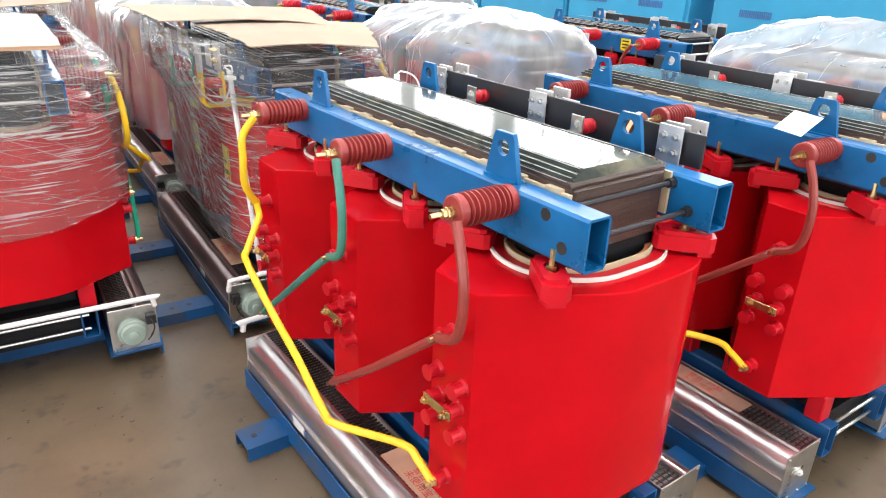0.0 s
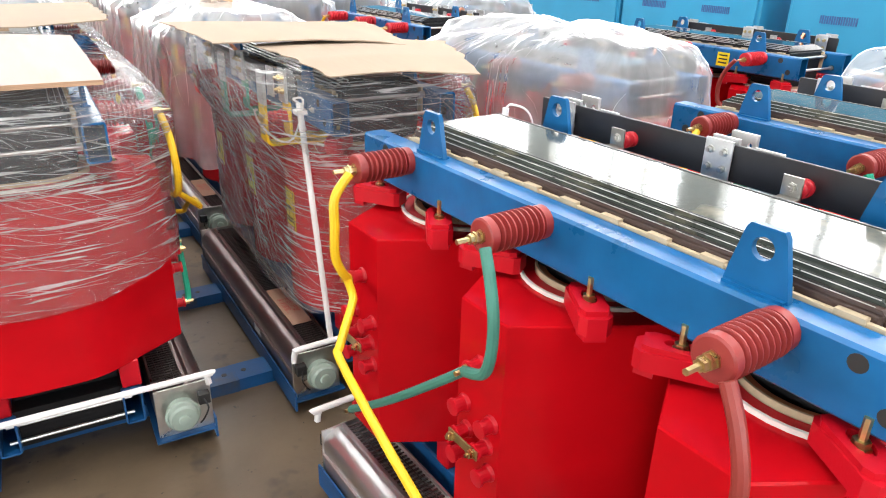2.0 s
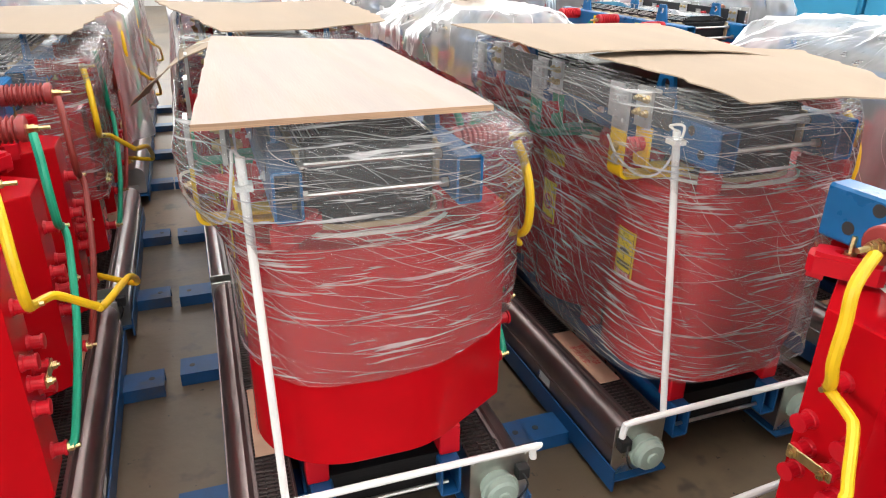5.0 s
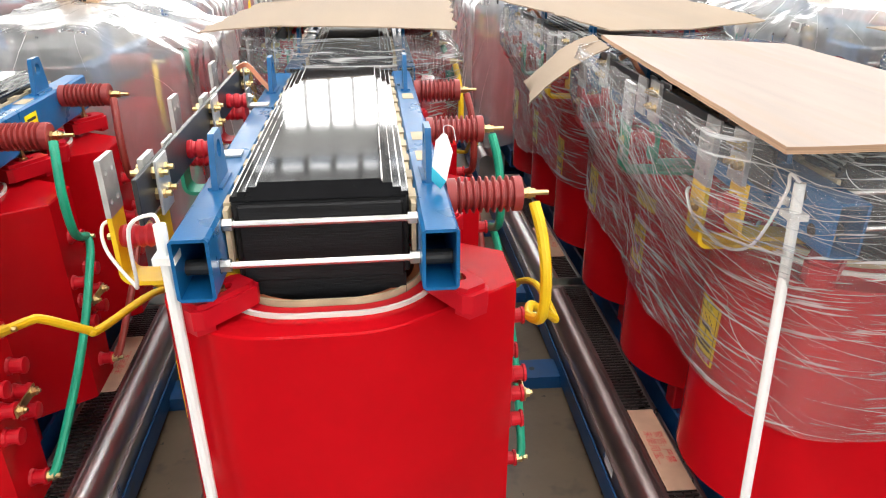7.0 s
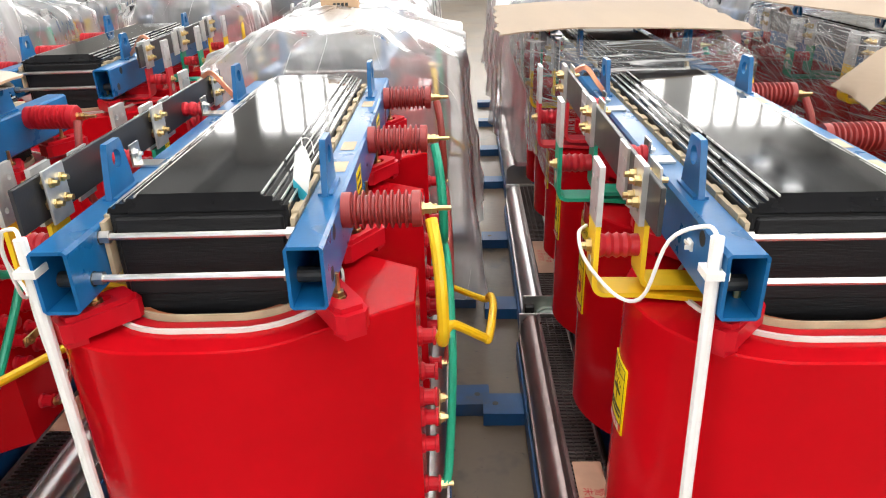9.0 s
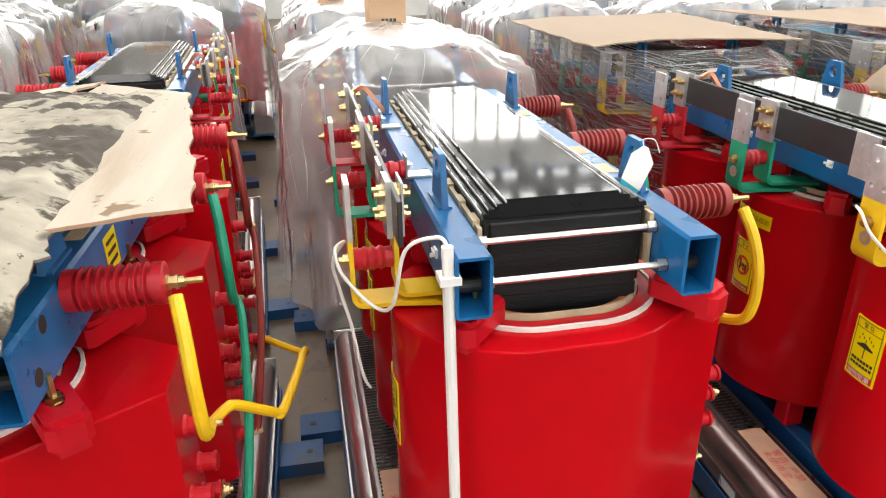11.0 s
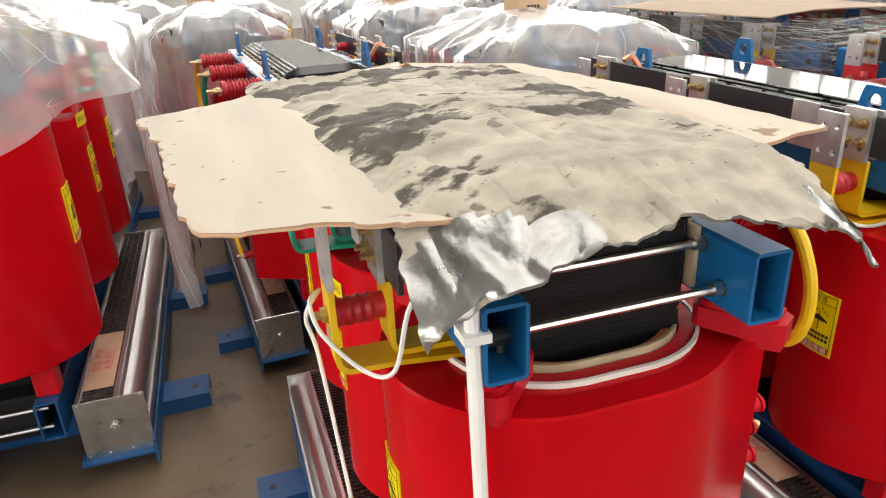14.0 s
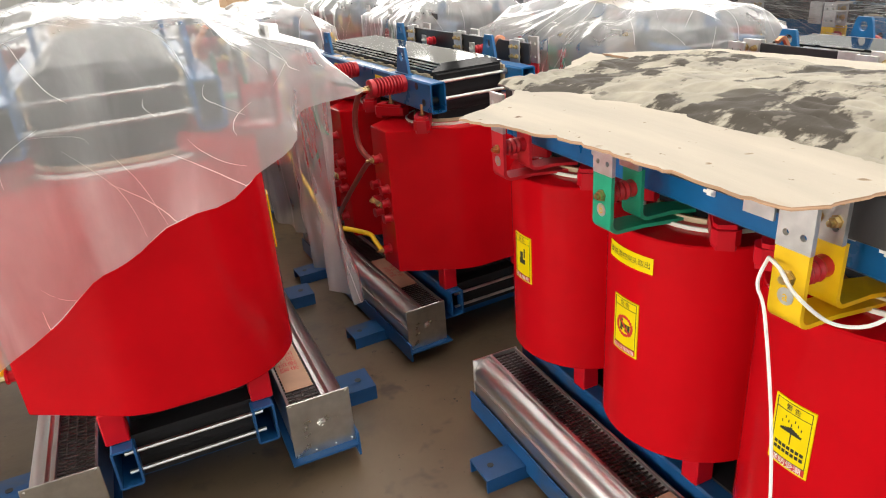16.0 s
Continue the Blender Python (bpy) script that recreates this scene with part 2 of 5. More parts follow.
# Veil and streaks also carry the film's sheen, whitened into its colour.
WRAP = film_material("stretch_film", 0.115, 0.95, 8.0, (0.55, 0.55, 13.0), (36, 12, 0), 0.560, 0.640, tint=(0.95, 0.95, 0.94), strength=0.55, ior=1.24, gloss=0.10)
SHEET = film_material("plastic_sheet", 0.33, 0.66, 8.0, (1, 1, 0.3), (24, 14, 0), 0.42, 0.80, tint=(0.71, 0.72, 0.72), strength=0.45, ior=1.04, gloss=0.36)

# Milky white that stands in for glints along the pulled folds.
CREASE_GLINT = film_material("crease_glint", 0.75, 0.95, 5.0, (1, 1, 1), strength=0.1)

# ---- building helpers ----
CACHE = {}


def mesh_of(key, make, material):
    """One mesh for all parts of the same key."""
    k = (key, material.name)
    if k not in CACHE:
        bm = bmesh.new()
        make(bm)
        bmesh.ops.recalc_face_normals(bm, faces=bm.faces)
        me = bpy.data.meshes.new(key)
        bm.to_mesh(me)
        bm.free()
        me.materials.append(material)
        CACHE[k] = me
    return CACHE[k]


def smooth(me, angle=24):
    for f in me.polygons:
        f.use_smooth = True
    me.set_sharp_from_angle(angle=radians(angle))


LITE = [False]
SMALL = {"bolt", "bolt_hole", "print", "red_panel", "spacer", "stud", "lip", "terminal_box", "rating_label", "foot_block", "tap_boss", "warning_card", "tap_link", "end_plate", "grille", "upright", "fan_motor", "tie_rod", "winding", "limb"}


def part(name, key, make, material, parent, m=None, label=""):
    if LITE[0] and name in SMALL:
        return None
    me = mesh_of(key, make, material)
    if not me.polygons[0].use_smooth:
        smooth(me)
    ob = new(name, me)
    ob.parent = parent
    if m is not None:
        ob.matrix_basis = m
    if label:
        tagged(ob, label)
    return ob


def box(bm, x0, x1, y0, y1, z0, z1, bevel=0.0):
    v = [bm.verts.new(c) for c in ((x0, y0, z0), (x1, y0, z0), (x1, y1, z0), (x0, y1, z0), (x0, y0, z1), (x1, y0, z1), (x1, y1, z1), (x0, y1, z1))]
    fs = [bm.faces.new([v[i] for i in f]) for f in ((3, 2, 1, 0), (4, 5, 6, 7), (0, 1, 5, 4), (1, 2, 6, 5), (2, 3, 7, 6), (3, 0, 4, 7))]
    if bevel:
        es = list({e for f in fs for e in f.edges})
        bmesh.ops.bevel(bm, geom=es, offset=bevel, segments=1, affect="EDGES")


def boxer(*a):
    return lambda bm: box(bm, *a)




def tube(bm, pts, r, seg=8, caps=True):
    """A round bar along the points."""
    pts = [Vector(p) for p in pts]
    rings = []
    u = None
    for i, p in enumerate(pts):
        a = pts[max(0, i - 1)]
        b = pts[min(len(pts) - 1, i + 1)]
        d = (b - a).normalized()
        if u is None:
            u = d.orthogonal().normalized()
        else:
            u = (u - d * u.dot(d)).normalized()
        w = d.cross(u)
        rr = r[i] if isinstance(r, (list, tuple)) else r
        rings.append([bm.verts.new(p + rr * (math.cos(2 * math.pi * k / seg) * u + math.sin(2 * math.pi * k / seg) * w)) for k in range(seg)])
    for a, b in zip(rings, rings[1:]):
        for k in range(seg):
            bm.faces.new((a[k], a[(k + 1) % seg], b[(k + 1) % seg], b[k]))
    if caps:
        bm.faces.new(rings[0][::-1])
        bm.faces.new(rings[-1])


def spline(pts, n=6):
    """Points on a smooth curve through pts."""
    pts = [Vector(p) for p in pts]
    out = []
    for i in range(len(pts) - 1):
        p0, p1, p2, p3 = pts[max(0, i - 1)], pts[i], pts[i + 1], pts[min(len(pts) - 1, i + 2)]
        for k in range(n):
            t = k / n
            out.append(0.5 * ((2 * p1) + (p2 - p0) * t + (2 * p0 - 5 * p1 + 4 * p2 - p3) * t * t + (3 * p1 - p0 - 3 * p2 + p3) * t ** 3))
    return out + [pts[-1]]


def lathe(bm, profile, axis="x", seg=20):
    """Turns (along, radius) pairs round an axis."""
    rings = []
    for s, r in profile:
        ring = []
        for k in range(seg):
            a, b = r * math.cos(2 * math.pi * k / seg), r * math.sin(2 * math.pi * k / seg)
            ring.append(bm.verts.new({"x": (s, a, b), "y": (b, s, a), "z": (a, b, s)}[axis]))
        rings.append(ring)
    for p, q in zip(rings, rings[1:]):
        for k in range(seg):
            bm.faces.new((p[k], p[(k + 1) % seg], q[(k + 1) % seg], q[k]))
    bm.faces.new(rings[0][::-1])
    bm.faces.new(rings[-1])


def prism(bm, outline, z0, z1, hole=None, m=None):
    """Extrudes an outline of (x, y); with a hole of the same count of points it is a ring."""
    def lay(pts, z):
        return [bm.verts.new((m @ Vector((x, y, z))) if m else (x, y, z)) for x, y in pts]
    lo, hi = lay(outline, z0), lay(outline, z1)
    n = len(outline)
    for k in range(n):
        bm.faces.new((lo[k], lo[(k + 1) % n], hi[(k + 1) % n], hi[k]))
    if hole is None:
        bm.faces.new(lo[::-1])
        bm.faces.new(hi)
        return
    hl, hh = lay(hole, z0), lay(hole, z1)
    for k in range(n):
        j = (k + 1) % n
        bm.faces.new((hl[j], hl[k], hh[k], hh[j]))
        bm.faces.new((hi[k], hi[j], hh[j], hh[k]))
        bm.faces.new((lo[j], lo[k], hl[k], hl[j]))


def bolt(bm, p, d, head=0.011, length=0.012, stem=0.006, out=0.012):
    """A washer, a hexagon nut and its stem in one piece."""
    d = Vector(d).normalized()
    p = Vector(p)
    steps = [(-0.002, head * 1.25), (0.003, head * 1.25), (0.0031, head), (length, head), (length + 0.0001, stem), (length + out, stem)]
    tube(bm, [p + d * q for q, _ in steps], [r for _, r in steps], 6)


def text_mesh(key, words, size, m, material, drum=0.0):
    """Flat raised letters, laid by m; drum: bent round that radius first (x along, y up)."""
    k = ("text", key)
    if k not in CACHE:
        c = bpy.data.curves.new(key, "FONT")
        c.body, c.size, c.align_x, c.align_y, c.resolution_u = words, size, "CENTER", "CENTER", 2
        ob = bpy.data.objects.new(key, c)
        me = bpy.data.meshes.new_from_object(ob)
        bpy.data.objects.remove(ob)
        for v in me.vertices:
            x, y, _ = v.co
            if drum:
                a = math.pi + x / drum
                v.co = m @ Vector((-0.085 + drum * math.cos(a), drum * math.sin(a), y))
            else:
                v.co = m @ Vector((x, y, 0))
        me.materials.clear()
        me.materials.append(material)
        CACHE[k] = me
    return CACHE[k]


def letters(name, key, words, size, m, material, parent, at=None, drum=0.0):
    if LITE[0]:
        return None
    me = text_mesh(key, words, size, m, material, drum)
    if not me.polygons:
        return None
    ob = new(name, me)
    ob.parent = parent
    if at is not None:
        ob.matrix_basis = at
    return ob


# ---- the transformers ----
PITCH = 0.49
BEAM = 0.713
TOP = 1.159
LOW = 1.045
COIL_T, COIL_B = 0.975, 0.372
HV = 0.370


def ray_shape(points, count=48, cx=0.0, angles=None):
    """The hull of circles (x, y, r) and points (r = 0), sampled by direction from (cx, 0)."""
    out = []
    dirs = [(math.cos(2 * math.pi * k / 180), math.sin(2 * math.pi * k / 180)) for k in range(180)]
    sup = [max((x - cx) * c + y * s + r for x, y, r in points) for c, s in dirs]
    for a in angles or [2 * math.pi * (k + 0.5) / count for k in range(count)]:
        c, s = math.cos(a), math.sin(a)
        best = min(h / (c * dc + s * ds) for h, (dc, ds) in zip(sup, dirs) if c * dc + s * ds > 0.02)
        out.append((cx + best * c, best * s))
    return out


def hull(points):
    """The exact outline round circles (x, y, r) and corner points (r = 0), anticlockwise."""
    pts = sorted({(round(x + p * math.cos(2 * math.pi * k / 72), 5), round(y + p * math.sin(2 * math.pi * k / 72), 5)) for x, y, p in points for k in range(72 if p else 1)})

    def half(run):
        out = []
        for p in run:
            while len(out) > 1 and (out[-1][0] - out[-2][0]) * (p[1] - out[-2][1]) - (out[-1][1] - out[-2][1]) * (p[0] - out[-2][0]) <= 1e-9:
                out.pop()
            out.append(p)
        return out[:-1]
    return half(pts) + half(pts[::-1])


COIL = hull([(-0.085, 0, 0.235), (0.04, 0, 0.235), (HV, 0.072, 0), (HV, -0.072, 0)])
COIL_IN = [(0.02 + (x - 0.02) * 0.991, y * 0.988) for x, y in COIL]


def oval(rx, ry, straight=0.05, angles=None):
    return ray_shape([(-straight, 0, ry), (straight, 0, ry), (rx - 0.13, 0, 0.13), (0.13 - rx, 0, 0.13)], angles=angles)


def make_coil(bm):
    n = len(COIL)
    hole = oval(0.225, 0.175, angles=[math.atan2(y, x) for x, y in COIL])
    rows = [(COIL_IN, COIL_B), (COIL, COIL_B + 0.004), (COIL, COIL_T - 0.004), (COIL_IN, COIL_T), (hole, COIL_T), (hole, COIL_B)]
    rings = [[bm.verts.new((x, y, z)) for x, y in pts] for pts, z in rows]
    for a, b in zip(rings, rings[1:] + rings[:1]):
        for k in range(n):
            bm.faces.new((a[k], a[(k + 1) % n], b[(k + 1) % n], b[k]))


def ring_between(a, b, z0, z1):
    return lambda bm: prism(bm, oval(*a), z0, z1, oval(*b))


def make_block(bm):
    """Red pressing block: a stout bar with chamfered ends and a pocket round its bolt."""
    prism(bm, [(-0.070, -0.022), (-0.058, -0.031), (0.058, -0.031), (0.072, -0.018), (0.072, 0.018), (0.058, 0.031), (-0.058, 0.031), (-0.070, 0.022)], 0, 0.036)
    n = 16
    rim = [(0.066 * math.cos(2 * math.pi * (k + 0.5) / n), 0.029 * math.sin(2 * math.pi * (k + 0.5) / n)) for k in range(n)]
    rim = [(max(-0.060, min(0.060, x * 1.25)), max(-0.027, min(0.027, y * 1.25))) for x, y in rim]
    prism(bm, rim, 0.036, 0.046, [(0.028 * math.cos(2 * math.pi * (k + 0.5) / n), 0.014 * math.sin(2 * math.pi * (k + 0.5) / n)) for k in range(n)])
    prism(bm, [(0.035, -0.028), (0.068, -0.02), (0.068, 0.02), (0.035, 0.028)], -0.012, 0)


def make_insulator(bm):
    prof = [(0.0, 0.034), (0.018, 0.034), (0.02, 0.027)]
    for i in range(8):
        s = 0.022 + i * 0.0135
        prof += [(s, 0.027), (s + 0.003, 0.036), (s + 0.006, 0.0365), (s + 0.0085, 0.027)]
    prof += [(0.13, 0.027), (0.132, 0.035), (0.148, 0.035), (0.150, 0.031)]
    lathe(bm, prof, "x", 20)


def make_beam(bm, z0=LOW, z1=TOP, w=0.064, half=BEAM):
    """A rectangular tube, open at both ends."""
    t, r = 0.006, 0.006

    def loop(inset, y):
        a, b, c, d = -w / 2 + inset, w / 2 - inset, z0 + inset, z1 - inset
        q = max(0.001, r - inset)
        pts = [(a + q, c), (b - q, c), (b, c + q), (b, d - q), (b - q, d), (a + q, d), (a, d - q), (a, c + q)]
        return [bm.verts.new((x, y, z)) for x, z in pts]
    rings = [loop(0, -half), loop(0, half), loop(t, half), loop(t, -half)]
    for a, b in zip(rings, rings[1:] + rings[:1]):
        for k in range(8):
            bm.faces.new((a[k], a[(k + 1) % 8], b[(k + 1) % 8], b[k]))


def make_lug(bm):
    """A lifting plate, wider at its foot, with a round hole."""
    n = 24
    out, hole = [], []
    for k in range(n):
        a = 2 * math.pi * (k + 0.5) / n
        c, s = math.cos(a), math.sin(a)
        lim = []
        for nx, nz, d in ((0, 1, 0.034), (0, -1, 0.07), (1, 0.24, 0.038), (-1, 0.24, 0.038)):
            q = nx * c + nz * s
            if q > 1e-6:
                lim.append(d / q)
        r = min(lim)
        out.append((r * c, r * s))
        hole.append((0.018 * c, 0.018 * s))
    m = Matrix(((0, 0, 1, 0), (1, 0, 0, 0), (0, 1, 0, TOP + 0.069), (0, 0, 0, 1)))
    prism(bm, out, -0.006, 0.006, hole, m)
    box(bm, -0.014, 0.014, -0.05, 0.05, TOP - 0.001, TOP + 0.005)




def make_yoke_edge(bm):
    box(bm, -0.158, 0.158, -0.585, 0.585, 1.02, TOP + 0.016, 0.004)
    box(bm, -0.148, 0.148, -0.592, 0.592, 1.015, TOP + 0.008, 0.004)


def make_yoke_top(step):
    def make(bm):
        w = (0.158, 0.145, 0.130, 0.112)[step]
        z = TOP + 0.016 + step * 0.0065
        l = 0.588 - step * 0.006
        # upper sheets run back in a slight ramp at both ends
        pts = [(-l, z), (l, z), (l - 0.006, z + 0.0065), (-l + 0.006, z + 0.0065)]
        a = [bm.verts.new((-w, y, zz)) for y, zz in pts]
        b = [bm.verts.new((w, y, zz)) for y, zz in pts]
        bm.faces.new(a)
        bm.faces.new(b[::-1])
        for k in range(4):
            bm.faces.new((a[k], b[k], b[(k + 1) % 4], a[(k + 1) % 4]))
    return make


def make_edge_glint(step):
    """A pale strip painting the highlight on the sheared edge of one step, broken here and there."""
    def make(bm):
        rnd = random.Random(step + 5)
        w = (0.158, 0.145, 0.130, 0.112)[step]
        z = TOP + 0.016 + step * 0.0065 + 0.0065
        y = -0.57
        while y < 0.55:
            n = y + rnd.uniform(0.05, 0.3)
            h = rnd.uniform(0.0008, 0.0022)
            box(bm, w - h, w + h * 0.4, y, min(0.575, n), z - 0.003, z + rnd.uniform(0.0004, 0.0012))
            y = n + (rnd.uniform(0.0, 0.03) if rnd.random() < 0.5 else 0.001)
    return make


def make_dark_edge(step, row):
    """Thin strips between the sheets of the bare stack: black paints the gaps' shade, pale the bright shears."""
    def make(bm):
        rnd = random.Random(step * 7 + row)
        w = (0.158, 0.145, 0.130, 0.112)[step] - 0.002 - row * 0.0035
        z = TOP + 0.0225 + step * 0.0065
        y = -0.57
        while y < 0.54:
            n = min(0.572, y + rnd.uniform(0.15, 0.6))
            box(bm, w - 0.0008, w + 0.0008, y, n, z - 0.001, z + 0.0006 + 0.0006 * rnd.random())
            y = n + rnd.uniform(0.002, 0.02)
    return make


def make_fan_body(bm):
    """Long blower housing: a box with a rounded outer cheek and lips."""
    pts = [(0.245, 0.075), (0.410, 0.075), (0.414, 0.11)]
    for k in range(7):
        a = math.radians(-10 + 100 * k / 6)
        pts.append((0.365 + 0.050 * math.cos(a), 0.195 + 0.050 * math.sin(a)))
    pts += [(0.345, 0.236), (0.245, 0.236)]
    n = len(pts)
    a = [bm.verts.new((x, -0.69, z)) for x, z in pts]
    b = [bm.verts.new((x, 0.69, z)) for x, z in pts]
    for k in range(n):
        bm.faces.new((a[k], a[(k + 1) % n], b[(k + 1) % n], b[k]))
    bm.faces.new(a[::-1])
    bm.faces.new(b)


def make_lip(x0, x1, z0, z1):
    return lambda bm: box(bm, x0, x1, -0.69, 0.69, z0, z1, 0.001)


def make_fan_grille(bm):
    for i in range(84):
        y = -0.68 + i * 1.36 / 83
        box(bm, 0.252, 0.339, y - 0.0024, y + 0.0024, 0.2375, 0.242)
    for x in (0.272, 0.295, 0.318):
        box(bm, x - 0.0015, x + 0.0015, -0.68, 0.68, 0.2422, 0.2442)


def make_fan_plate(bm):
    box(bm, 0.238, 0.420, -0.695, -0.69, 0.064, 0.252, 0.0015)
    for x, z in ((0.248, 0.074), (0.41, 0.074), (0.248, 0.243), (0.41, 0.243), (0.30, 0.074), (0.36, 0.074)):
        tube(bm, [(x, -0.695, z), (x, -0.6985, z)], 0.0035, 6)


def make_motor(bm):
    lathe(bm, [(-0.765, 0.014), (-0.764, 0.018), (-0.758, 0.020), (-0.757, 0.042), (-0.750, 0.049), (-0.733, 0.051), (-0.731, 0.058), (-0.724, 0.058), (-0.722, 0.051), (-0.695, 0.049)], "y", 24)


def make_terminal_box(bm):
    box(bm, 0.375, 0.412, -0.725, -0.695, 0.175, 0.215, 0.002)
    tube(bm, spline([(0.39, -0.725, 0.20), (0.40, -0.74, 0.17), (0.385, -0.735, 0.13), (0.37, -0.73, 0.11)], 4), 0.003, 6)


def make_base_rail(bm):
    """An angle that carries the blower."""
    prism(bm, [(0.226, 0.060), (0.418, 0.060), (0.418, 0.025), (0.425, 0.025), (0.425, 0.105), (0.419, 0.105), (0.419, 0.067), (0.226, 0.067)], -0.72, 0.72, None, Matrix(((1, 0, 0, 0), (0, 0, 1, 0), (0, 1, 0, 0), (0, 0, 0, 1))))


def make_foot(bm):
    """A cross channel lying open side down."""
    prism(bm, [(-0.06, 0), (-0.053, 0), (-0.053, 0.044), (0.053, 0.044), (0.053, 0), (0.06, 0), (0.06, 0.052), (-0.06, 0.052)], -0.57, 0.57, None, Matrix(((0, 0, 1, 0), (1, 0, 0, 0), (0, 1, 0, 0), (0, 0, 0, 1))))


# A black disc laid on the foot paints the dark of its bolt hole.
def make_hole_disc(bm):
    tube(bm, [(0, 0, 0.0522), (0, 0, 0.0532)], 0.011, 14)


def make_boss(bm):
    lathe(bm, [(0, 0.022), (0.008, 0.019), (0.010, 0.0165), (0.030, 0.0155), (0.031, 0.0195), (0.037, 0.019), (0.038, 0.014)], "x", 14)


def make_sticker(bm):
    """A sheet bent round the drum."""
    n, h, w, r = 6, 0.155, 0.088, 0.2385
    cols = []
    for i in range(n + 1):
        a = math.pi + (i / n - 0.5) * w / r
        cols.append([bm.verts.new((-0.085 + q * math.cos(a), q * math.sin(a), z)) for q in (r, r - 0.003) for z in (-h / 2, h / 2)])
    for a, b in zip(cols, cols[1:]):
        bm.faces.new((a[0], b[0], b[1], a[1]))
        bm.faces.new((a[2], a[3], b[3], b[2]))
        bm.faces.new((a[1], b[1], b[3], a[3]))
        bm.faces.new((a[0], a[2], b[2], b[0]))
    bm.faces.new((cols[0][0], cols[0][1], cols[0][3], cols[0][2]))
    bm.faces.new((cols[-1][0], cols[-1][2], cols[-1][3], cols[-1][1]))


def on_drum(bm, u, v, w, h, lift=0.2392):
    """A thin printed bar on the drum at u along it and v up from the sticker's middle."""
    n = max(1, int(w / 0.012))
    cols = []
    for i in range(n + 1):
        a = math.pi + (u + w * (i / n - 0.5)) / lift
        cols.append([bm.verts.new((-0.085 + q * math.cos(a), q * math.sin(a), z)) for q in (lift, lift - 0.0008) for z in (v - h / 2, v + h / 2)])
    for a, b in zip(cols, cols[1:]):
        bm.faces.new((a[0], b[0], b[1], a[1]))
        bm.faces.new((a[1], b[1], b[3], a[3]))
        bm.faces.new((a[0], a[2], b[2], b[0]))
    bm.faces.new((cols[0][0], cols[0][1], cols[0][3], cols[0][2]))
    bm.faces.new((cols[-1][0], cols[-1][2], cols[-1][3], cols[-1][1]))


def make_pictogram(kind):
    def make(bm):
        for s in (-1, 1):
            on_drum(bm, s * 0.038, 0.008, 0.0012, 0.13)
        for v in (0.073, 0.052, -0.057):
            on_drum(bm, 0, v, 0.077, 0.0012)
        if kind == 0:      # umbrella in the rain
            for k in range(9):
                u = (k - 4) * 0.0052
                on_drum(bm, u, 0.014 + 0.010 * math.cos(k - 4) * 0 - abs(k - 4) * 0.0012, 0.0053, 0.014 - abs(k - 4) * 0.0022)
            on_drum(bm, 0.001, -0.004, 0.002, 0.03)
            for k in range(7):
                on_drum(bm, (k - 3) * 0.007, 0.032 + 0.006 * ((k * 5) % 3 - 1), 0.0018, 0.006)
            for v in (-0.028, -0.040):
                for k in range(7):
                    on_drum(bm, (k - 3) * 0.0095, v, 0.007, 0.0075)
        elif kind == 1:    # crossed-out truck
            on_drum(bm, -0.003, 0.0, 0.024, 0.012)
            on_drum(bm, -0.012, 0.012, 0.010, 0.014)
            on_drum(bm, 0.015, -0.004, 0.008, 0.02)
            for u in (-0.012, 0.006):
                on_drum(bm, u, -0.011, 0.008, 0.008)
        else:              # bolt and figure-like mark
            on_drum(bm, 0.0, -0.012, 0.03, 0.016)
            on_drum(bm, -0.004, 0.008, 0.014, 0.024)
            on_drum(bm, 0.012, 0.018, 0.006, 0.03)
    return make


def make_red_panel(bm):
    on_drum(bm, 0, -0.0655, 0.078, 0.016, 0.2391)


def make_red_ring(bm):
    for k in range(20):
        a = 2 * math.pi * k / 20
        on_drum(bm, 0.026 * math.cos(a), 0.0 + 0.026 * math.sin(a), 0.0075, 0.0075)
    for k in range(9):
        q = (k - 4) * 0.0048
        on_drum(bm, q, -q, 0.006, 0.006, 0.2396)


def make_banner(bm):
    on_drum(bm, 0, 0, 0.155, 0.042, 0.2388)


def bent_bar(bm, run, thick):
    """A flat bar swept along run, rows of (x, z, half width, y)."""
    rings = []
    for k, (x, z, w, y) in enumerate(run):
        a, b = run[max(0, k - 1)], run[min(len(run) - 1, k + 1)]
        d = Vector((b[0] - a[0], 0, b[1] - a[1])).normalized()
        o = Vector((d.z, 0, -d.x)) * thick / 2
        c = Vector((x, y, z))
        rings.append([bm.verts.new(c + Vector((0, q * w, 0)) + o * f) for q, f in ((-1, -1), (1, -1), (1, 1), (-1, 1))])
    for r, n in zip(rings, rings[1:]):
        for q in range(4):
            bm.faces.new((r[q], r[(q + 1) % 4], n[(q + 1) % 4], n[q]))
    bm.faces.new(rings[0][::-1])
    bm.faces.new(rings[-1])
    bmesh.ops.recalc_face_normals(bm, faces=bm.faces)


def bar_run(x, low, back):
    bend = [(x + 0.022 * (1 - math.cos(a)), low + 0.022 * (1 - math.sin(a)), 0.033, 0.0) for a in [math.pi / 2 * q / 5 for q in range(6)]]
    tail = [(back - 0.03 + 0.03 * math.sin(a), low - 0.008 - 0.004 * math.sin(a), 0.006 + 0.027 * math.cos(a), -0.012) for a in [math.pi / 2 * q / 5 for q in range(6)]]
    return [(x, 1.125, 0.033, 0.0)] + bend + [(x + 0.09, low, 0.033, -0.002)] + tail


def make_lv_outer(bm):
    bent_bar(bm, bar_run(-0.40, 0.988, -0.15), 0.009)


